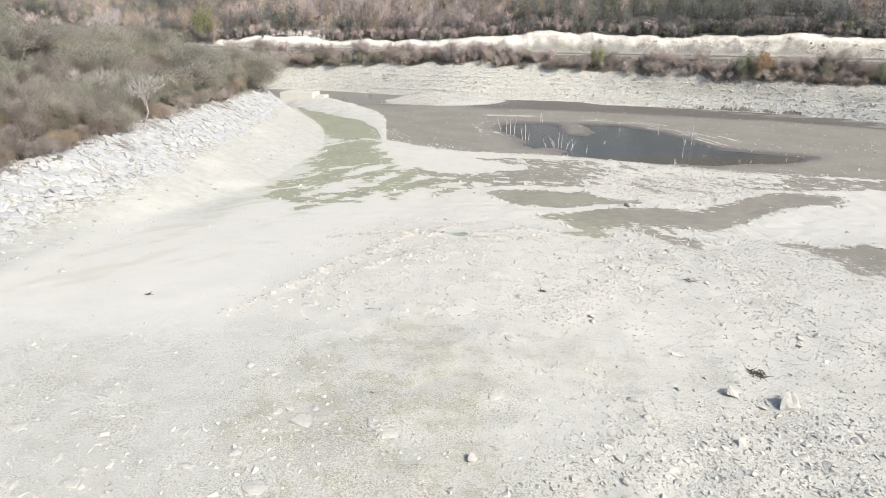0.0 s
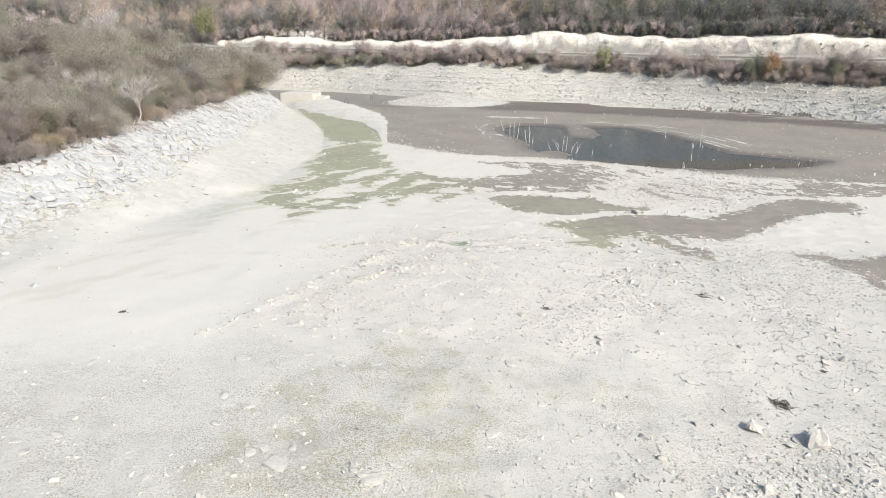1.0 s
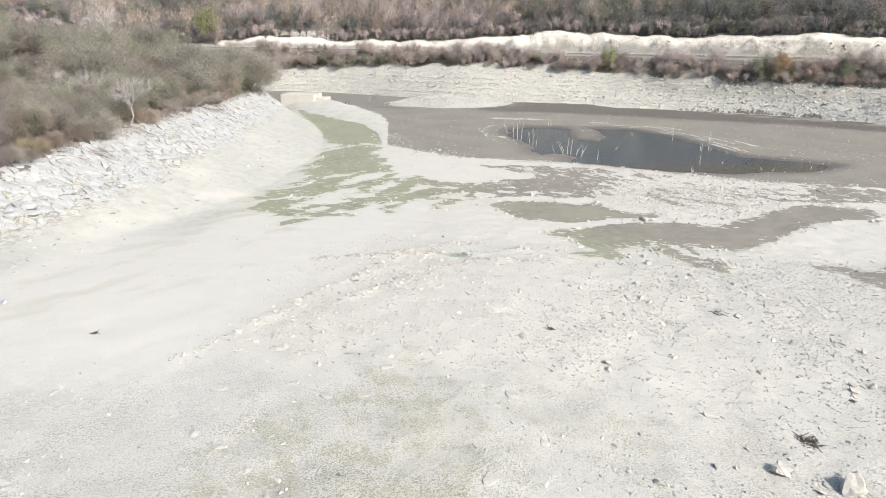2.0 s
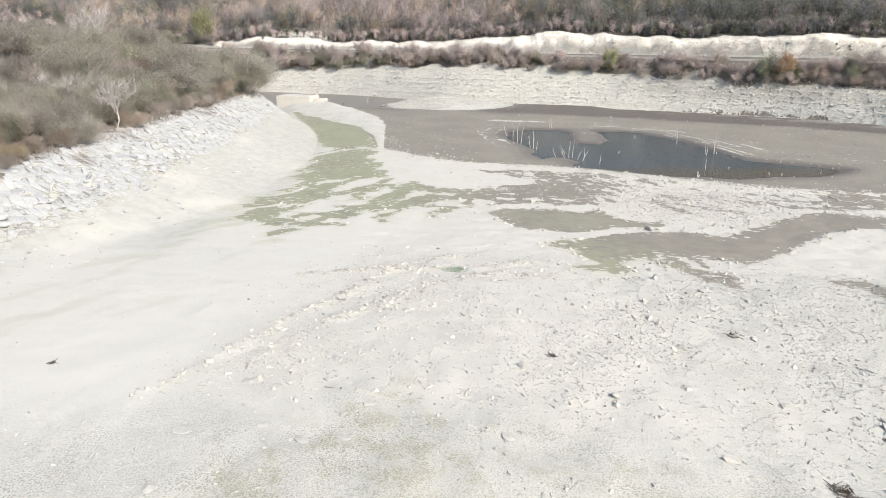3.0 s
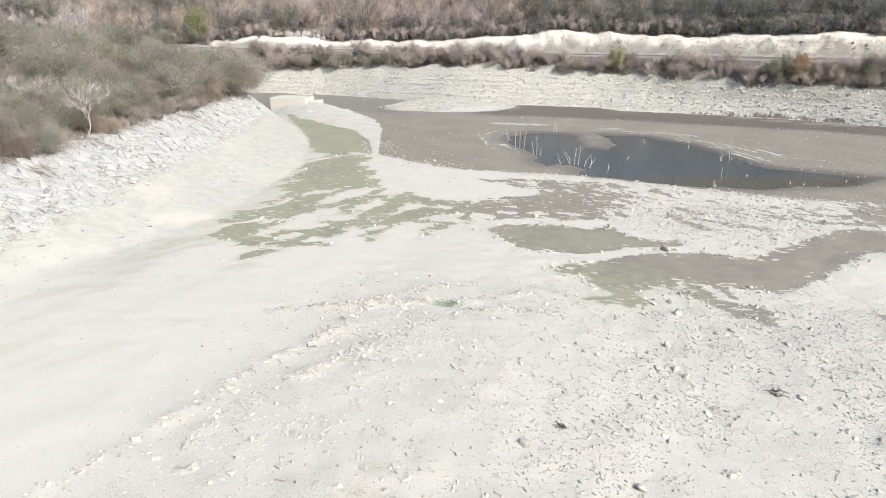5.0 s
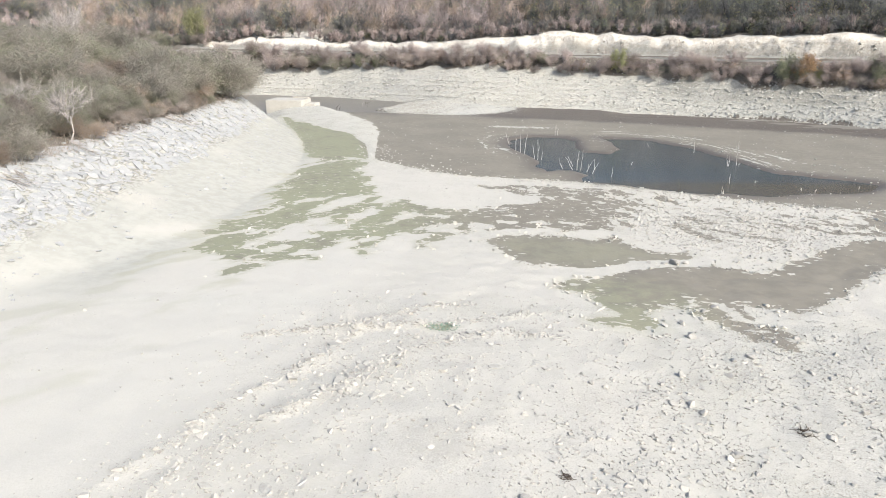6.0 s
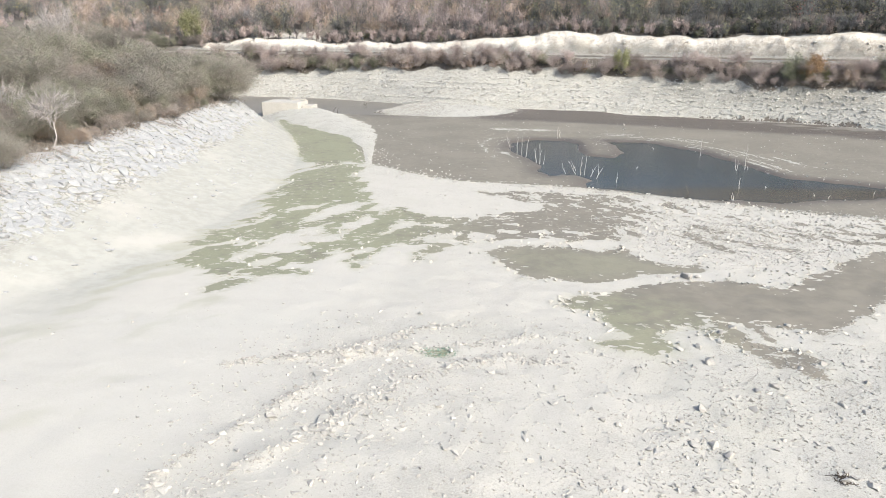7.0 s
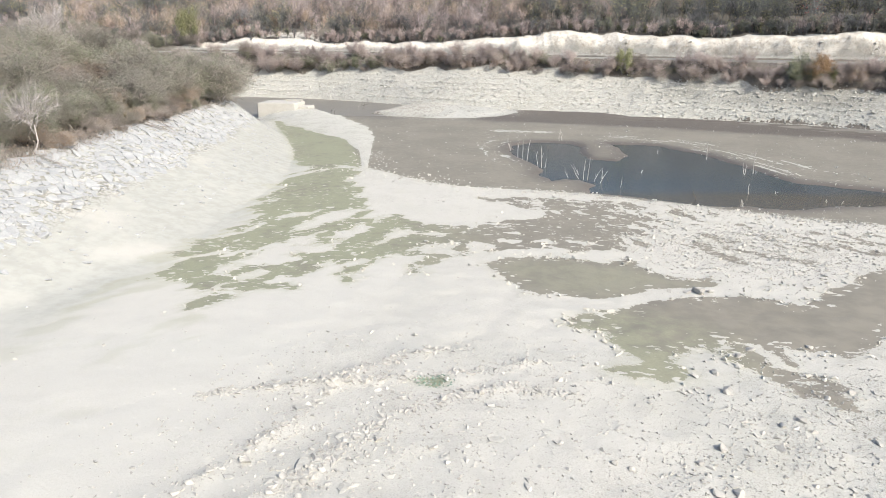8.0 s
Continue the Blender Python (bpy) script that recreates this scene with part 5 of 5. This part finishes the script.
for x, y, s in ((-26.3, 51.5, 1.45), (-28.9, 78.4, 1.3), (-31.0, 54.0, 1.25), (-34.5, 56.0, 1.0), (-32.5, 61, 0.95)):
    placed(BARE, x, y, s, rng.uniform(0, 360))
placed(BARE_TALL, -46, 85, 1.05, 30)

# dry undergrowth below the shrubs
def undergrowth():
    g = np.random.default_rng(31)
    n = 60000
    x, y = -24.6 - 45 * g.uniform(0, 1, n) ** 1.3, g.uniform(15, 92, n)
    u = west(x, y)
    keep = (u > 10.6) & (y - 0.3 * (-26 - x) < 88) & (g.uniform(0, 1, n) < step(0.25, 0.6, fbm(x * 0.3, y * 0.3, 91)) + 0.3)
    x2 = g.uniform(-50, 80, 9000)
    y2 = ROAD(x2) + np.where(g.uniform(0, 1, 9000) < 0.45, -g.uniform(2.2, 5.6, 9000), g.uniform(3.1, 5.8, 9000))
    x3 = g.uniform(14, 80, 7000)
    y3 = ROAD(x3) + 4.6 + 2.6 * g.uniform(0, 1, 7000) ** 1.5
    thin = fbm(x3 * 0.4, y3 * 0.4, 101) > 0.48
    x, y = np.concatenate([x[keep], x2, x3[thin]]), np.concatenate([y[keep], y2, y3[thin]])
    p = np.stack([x, y, ground(x, y) - 0.03], 1)
    w = g.normal(0, 0.45, (len(x), 3))
    w[:, 2] = g.uniform(0.5, 1.1, len(x))
    q = p + w * g.uniform(0.3, 0.9, (len(x), 1))
    v1, t1 = blades(p, q, 0.014, g)
    v2, t2 = leaves(q[::3], 0.05, g)
    v, t, ix = merged([(v1, t1, 0), (v2, t2, 1)])
    tagged(new("undergrowth", mesh_of("undergrowth", v, t, [M_TWIG, M_LEAF["rust"]], ix)), "dry brown twigs and weeds under the shrubs", "undergrowth", kind="stuff")


undergrowth()

# bushes and small trees between the far bank and the road
for x in np.concatenate([np.arange(-66, -36, 0.85), np.arange(-36, 10, 0.45), np.arange(10, 78, 0.64)]):
    y = float(ROAD(x)) - (rng.uniform(2.7, 5.5) if x < 10 else rng.uniform(3.2, 5.7))
    k = int(rng.choice([0, 0, 1, 2, 3, 3, 3, 3]))
    tagged(placed(ROADSIDE[k], float(x) + rng.normal(0, 0.3), y, rng.uniform(0.5, 1.1) * (1 + 0.15 * float(step(26, 40, x)) + 0.25 * float(step(-24, -32, x)) + 0.08 * float(step(12, -4, x))), rng.uniform(0, 360)), group="roadside bushes")
for x in np.arange(-84, -55, 1.9):
    tagged(placed(SHRUBS[int(rng.choice([0, 1, 2, 3]))], float(x), float(ROAD(x)) + rng.uniform(4.5, 8), rng.uniform(0.7, 1.1), rng.uniform(0, 360)), group="roadside bushes")
for x, k, s in ((22.6, 0, 0.95), (17.5, 2, 0.5), (43.0, 1, 1.0), (45.4, 2, 1.05), (44.0, 1, 0.95), (46.8, 0, 0.55), (53, 1, 0.8), (60, 1, 0.9), (-20, 1, 0.7), (-17, 1, 0.55)):
    y = float(ROAD(x)) - 5.0
    copy_thing(SMALL_TREES[k], pose(x, y, float(ground(x, y)) - 0.05, 0, 0, rng.uniform(0, 360)) @ Matrix.Diagonal((0.7 * s, 0.7 * s, 1.1 * s, 1)))
for x, y, k, s in ((14.5, 147, 1, 1.2), (21.7, 150, 0, 1.2), (31.3, 144, 0, 1.3), (38.3, 139, 1, 1.3), (46.7, 132, 1, 1.2), (62, 131, 0, 1.3), (4.6, 158, 1, 1.3), (52, 136, 0, 1.1), (26, 146, 1, 1.2)):
    placed(SMALL_TREES[k], x, y, s, rng.uniform(0, 360))
copy_thing(SMALL_TREES[0], pose(-58.4, 152, float(ground(-58.4, 152)) - 0.1) @ Matrix.Diagonal((1.1, 1.1, 2.0, 1)))
for ob in USED:
    for o in (*ob.children, ob):
        bpy.data.objects.remove(o)


# ---- woods on the far hill ----
def build_woods():
    g = np.random.default_rng(5)
    x = g.uniform(-130, 105, 2500)
    s = 4.3 + 60 * g.uniform(0, 1, 2500) ** 1.3
    y = ROAD(x) + 4.6 + s
    pick = (s > 3.5) & ((x > -42) | (y > 150))
    x, y = x[pick], y[pick]
    wx, wy = g.uniform(-150, -40, 620), g.uniform(86, 170, 620)
    ex = g.uniform(-60, 85, 620)
    ey = ROAD(ex) + 4.6 + g.uniform(3.4, 6.4, 620)
    x, y = np.concatenate([x, wx, ex]), np.concatenate([y, wy, ey])
    z = ground(x, y)
    keep = (z > 3) & ~(np.hypot((x + 36) / 8, (y - ROAD(x) - 11.6) / 3.2) < 0.9) & ~((np.abs(y - ROAD(x)) < 4.5) & (x > -75))
    x, y, z = x[keep], y[keep], z[keep]
    n = len(x)
    keep_edge = y - ROAD(x) - 4.6 < 6.4
    h = np.where(keep_edge, g.uniform(0.9, 2.6, n), g.uniform(2.8, 6.2, n))
    lean = 0.12 * step(-30, 0, x) + 0.5 * step(12, 30, x) + 0.26 * step(-30, -55, x) + 0.12 * step(36, 55, x)
    tone = np.clip(fbm(x * 0.06, y * 0.06, 81) * 1.7 - 0.52 + lean + g.normal(0, 0.27, n), 0, 1)
    tone = np.where((tone > 0.97) & (g.uniform(0, 1, n) > 0.12), g.uniform(0.7, 0.95, n), tone)
    tone = np.where(keep_edge, np.where(g.uniform(0, 1, n) < 0.75 - 0.4 * step(12, 30, x), g.uniform(0.0, 0.42, n), g.uniform(0.68, 0.9, n)), tone)
    glow = (g.uniform(0, 1, n) < 0.035 + 0.06 * step(5, 25, x)) & ~keep_edge
    tone = np.where(glow, g.uniform(0.88, 0.955, n), tone)
    h = np.where(glow, h * 1.15, h)
    # brightness offset per tree: random, raised in the west, lowered in the east
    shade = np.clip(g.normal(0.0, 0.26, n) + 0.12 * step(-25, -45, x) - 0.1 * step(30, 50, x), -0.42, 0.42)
    leafy = (tone > 0.8) | ((tone > 0.45) & (tone < 0.66)) | (g.uniform(0, 1, n) < 0.2)
    foot = np.stack([x, y, z - 0.2], 1)
    tv, tt = sticks(foot, np.stack([x, y, z + 0.6 * h], 1), 0.06, 0.02, 3)
    limbs, twigs, foliage = 7, 160, 140
    # limbs fan out from the trunk, twigs from the limbs
    a, f = g.uniform(0, 2 * math.pi, (n, limbs)), g.uniform(0.15, 0.6, (n, limbs))
    r = h[:, None] * g.uniform(0.1, 0.28, (n, limbs))
    base = np.stack([x[:, None] + 0 * a, y[:, None] + 0 * a, z[:, None] + h[:, None] * f], -1)
    end = base + np.stack([np.cos(a) * r, np.sin(a) * r, h[:, None] * g.uniform(0.15, 0.38, (n, limbs))], -1)
    bv, bt = sticks(base.reshape(-1, 3), end.reshape(-1, 3), 0.03, 0.015)
    row = np.arange(n)[:, None]
    c, k = g.integers(0, limbs, (n, twigs)), g.uniform(0.2, 1.0, (n, twigs, 1))
    root = base[row, c] + (end[row, c] - base[row, c]) * k
    mid = np.stack([x, y, z + 0.35 * h], 1)[:, None]
    way = root - mid
    way /= np.linalg.norm(way, axis=2, keepdims=True) + 1e-6
    root = root + g.normal(0, 0.07, (n, twigs, 3)) * h[:, None, None]
    tip = root + (0.6 * way + (0, 0, 0.25) + g.normal(0, 0.6, (n, twigs, 3))) * (h[:, None] * g.uniform(0.05, 0.16, (n, twigs)))[..., None]
    wv, wt = blades(root.reshape(-1, 3), tip.reshape(-1, 3), 0.044, g)
    some = np.nonzero(leafy)[0]
    c = g.integers(0, twigs, (len(some), foliage))
    spot = tip[some[:, None], c] + g.normal(0, 0.13, (len(some), foliage, 3))
    lv, lt = leaves(spot.reshape(-1, 3), 0.13, g)
    bare_tone = np.where(tone > 0.66, np.clip(0.69 + 0.25 * (tone - 0.66), 0, 0.78), tone * 0.75)
    tones = np.concatenate([np.repeat(np.full(n, 0.7), 6), np.repeat(bare_tone, limbs * 6), np.repeat(bare_tone, twigs * 3), np.repeat(tone[some], foliage * 3)])
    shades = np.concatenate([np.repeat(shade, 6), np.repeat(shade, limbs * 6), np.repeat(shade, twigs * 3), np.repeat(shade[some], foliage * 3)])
    v, t, ix = merged([(tv, tt, 0), (bv, bt, 0), (wv, wt, 0), (lv, lt, 0)])
    me = mesh_of("woods", v, t, [M_WOOD], ix)
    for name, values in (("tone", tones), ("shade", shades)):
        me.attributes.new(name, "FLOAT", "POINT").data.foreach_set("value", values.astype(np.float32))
    tagged(new("woods", me), "grey-brown autumn woodland covering the far hillside", "woods", kind="stuff")


build_woods()


# ---- dead saplings in the pond ----
def dead_sapling(x, y, h, lean, seed, forks=2):
    g = np.random.default_rng(seed)
    root = tagged(new("dead_sapling"), "bleached dead sapling standing in the pond mud", "dead tree", "dead saplings")
    root.matrix_world = pose(x, y, -0.55, 0, 0, 0)
    p = np.array([0, 0, 0.0])
    rows, w = [], np.array([lean, g.normal(0, 0.03), 1.0])
    for k in range(4):
        q = p + w * (h + 0.5) / 4 + g.normal(0, 0.04, 3)
        rows.append((p, q, 0.036 - 0.007 * k, 0.029 - 0.007 * k))
        p, w = q, w + np.array([g.normal(0, 0.05), g.normal(0, 0.05), 0])
    v, t = sticks(*[np.array([r[i] for r in rows]) for i in range(4)], 6)
    new("stem", mesh_of("stem", v, t, [M_PALEBARK])).parent = root
    for f in range(forks):
        at = rows[1 + f % 3][1]
        w = np.array([g.normal(0, 0.17), g.normal(0, 0.17), 1])
        v, t = sticks(np.array([at, at + w * h * 0.12]), np.array([at + w * h * 0.12, at + w * h * 0.26 + (0, 0, 0.05)]), np.array([0.018, 0.014]), np.array([0.014, 0.007]), 5)
        new("branch", mesh_of("branch", v, t, [M_PALEBARK])).parent = root


for k, (x, y, h, lean) in enumerate(((4.3, 75.7, 1.5, -0.3), (4.6, 71.6, 1.8, -0.1), (4.9, 70.8, 2.2, 0.02), (5.2, 70.8, 2.2, 0.16), (6.0, 68.3, 1.5, 0.02), (6.2, 67.8, 2.1, 0.06), (6.4, 67.6, 1.0, 0.25),
                                     (9.5, 81.4, 1.4, 0.1), (9.9, 81.4, 1.5, -0.2), (9.3, 63.2, 2.1, 0.06), (9.1, 63.2, 1.8, 0.02), (9.2, 64.9, 1.0, -0.5), (9.5, 62.5, 1.2, 0.4), (8.2, 63.8, 1.0, -0.5), (9.0, 63.4, 1.3, -0.6),
                                     (10.0, 61.9, 1.0, 0.3), (10.6, 63.3, 1.0, -0.2), (21.5, 72.2, 2.0, 0.03), (23.2, 66.1, 2.3, 0.05), (22.3, 65.6, 1.2, 0.0), (22.4, 65.9, 1.0, -0.1), (19.9, 58.8, 0.9, 0.0),
                                     (18.0, 55.2, 0.6, 0.0), (18.5, 55.5, 0.5, -0.5), (11.3, 60.6, 0.8, 0.0))):
    dead_sapling(x, y, h * 0.8, lean, 900 + k, 2 if h > 1.4 else 1)


# ---- dead weeds on the lake bed and driftwood on the bank ----
def dead_weed(x, y, r, seed):
    g = np.random.default_rng(seed)
    n = 150
    p = g.normal(0, 0.4 * r, (n, 3))
    p[:, 2] = 0.0
    w = g.normal(0, 0.7, (n, 3))
    w[:, 2] = np.abs(w[:, 2]) * 0.35 + 0.1
    v, t = sticks(p, p + w * r * g.uniform(0.2, 0.7, (n, 1)), 0.014, 0.007)
    ob = new("dead_weed", mesh_of("dead_weed", v, t, [M_CHAR]))
    ob.location = (x, y, float(ground(x, y)) - 0.01)
    tagged(ob, "dark withered weed lying on the dry bed", "weed", "withered weeds")


M_CHAR = plain("withered_stalks", (0.05, 0.04, 0.033), (0.13, 0.11, 0.09), 3.0, 0.9, 0.2)
for k, (x, y, r) in enumerate(((7.9, 16.0, 0.33), (2.25, 21.5, 0.16), (8.8, 24.3, 0.22), (-11.8, 19.6, 0.12), (10.3, 18.4, 0.12))):
    dead_weed(x, y, r, 40 + k)


def driftwood(x, y, turn, length, seed):
    g = np.random.default_rng(seed)
    root = tagged(new("driftwood"), "bleached fallen branch lying on the stony bank", "driftwood", "driftwood on the bank")
    z = float(ground(x, y))
    drop = z - float(ground(x + math.cos(radians(turn)) * length, y + math.sin(radians(turn)) * length))
    root.matrix_world = pose(x, y, z + 0.14, 0, math.degrees(math.atan2(drop, length)), turn)
    for name, count in (("stem", 1), ("branch", 9)):
        for k in range(count):
            base = np.array([0, 0, 0.0]) if name == "stem" else np.array([length * g.uniform(0.1, 0.75), 0, 0])
            end = np.array([length, 0, 0.0]) if name == "stem" else base + np.array([length * g.uniform(0.25, 0.5), g.normal(0, 0.14) * length, g.uniform(0.0, 0.1) * length])
            mid_p = (base + end) / 2 + g.normal(0, 0.03 * length, 3)
            r = 0.035 if name == "stem" else 0.018
            v, t = sticks(np.array([base, mid_p]), np.array([mid_p, end]), np.array([r, r * 0.7]), np.array([r * 0.7, r * 0.3]), 5)
            new(name, mesh_of(name, v, t, [M_DEADBARK if k % 2 else M_BARK])).parent = root


for k, (x, y, turn, length) in enumerate(((-25.6, 42.3, -15, 3.2), (-25.0, 41.5, -5, 2.6), (-24.7, 43.0, -28, 2.6), (-25.8, 40.4, -10, 2.8), (-26.2, 65.3, -22, 3.4), (-25.7, 66.4, -38, 2.8), (-26.0, 64.2, -8, 2.6),
                                          (-26.2, 33.0, -25, 2.6), (-25.6, 50.6, -20, 2.2))):
    driftwood(x, y, turn, length, 70 + k)


def moss_patch(x, y, rx, ry, seed):
    g = np.random.default_rng(seed)
    n = 260
    a, r = g.uniform(0, 2 * math.pi, n), np.sqrt(g.uniform(0, 1, n)) * (0.7 + 0.5 * vnoise(g.uniform(0, 1, n) * 0 + g.uniform(0, 9, n), np.zeros(n), 5))
    px, py = x + np.cos(a) * r * rx, y + np.sin(a) * r * ry
    v, t = leaves(np.stack([px, py, ground(px, py) + 0.01], 1), 0.04, g)
    tagged(new("moss_patch", mesh_of("moss_patch", v, t, [M_MOSS])), "small patch of green moss on the dry bed", "moss", kind="stuff")


M_MOSS = plain("green_moss", (0.17, 0.25, 0.2), (0.26, 0.345, 0.29), 3.0, 0.9, 0.0)
moss_patch(-0.8, 29.7, 0.6, 0.4, 1)


# ---- stubs and drowned twigs in the pond ----
def drowned_stub(x, y, h, seed):
    g = np.random.default_rng(seed)
    p = np.array([[x, y, -0.5], [x + g.normal(0, 0.05), y, h * 0.4 - 0.16], [x, y, h * 0.3 - 0.16]])
    q = np.array([p[1], [x + g.normal(0, 0.25) * h, y + g.normal(0, 0.2) * h, h - 0.16], [x + g.normal(0, 0.4) * h, y + g.normal(0, 0.3) * h, h * 0.7 - 0.16]])
    v, t = sticks(p, q, np.array([0.025, 0.02, 0.014]), np.array([0.02, 0.008, 0.006]), 5)
    tagged(new("drowned_stub", mesh_of("drowned_stub", v, t, [M_CHAR if g.uniform() < 0.75 else M_PALEBARK])), "thin drowned stub sticking out of shallow water", "stub", "drowned stubs")


for k, (x, y, h) in enumerate(((-16.1, 112.0, 1.1), (-16.5, 111.6, 0.8), (-15.8, 111.8, 0.9), (-19.3, 104.9, 0.9), (-18.9, 105.2, 0.6))):
    drowned_stub(x, y, h, 260 + k)
g_stub = np.random.default_rng(77)
made = 0
while made < 18:
    x, y = float(g_stub.uniform(5, 29)), float(g_stub.uniform(55.5, 78))
    if inside(np.array([x]), np.array([y]), POND)[0] < 0.4 or g_stub.uniform() < (y - 55) / 30:
        continue
    drowned_stub(x, y, float(g_stub.uniform(0.15, 0.45)), 200 + made)
    made += 1
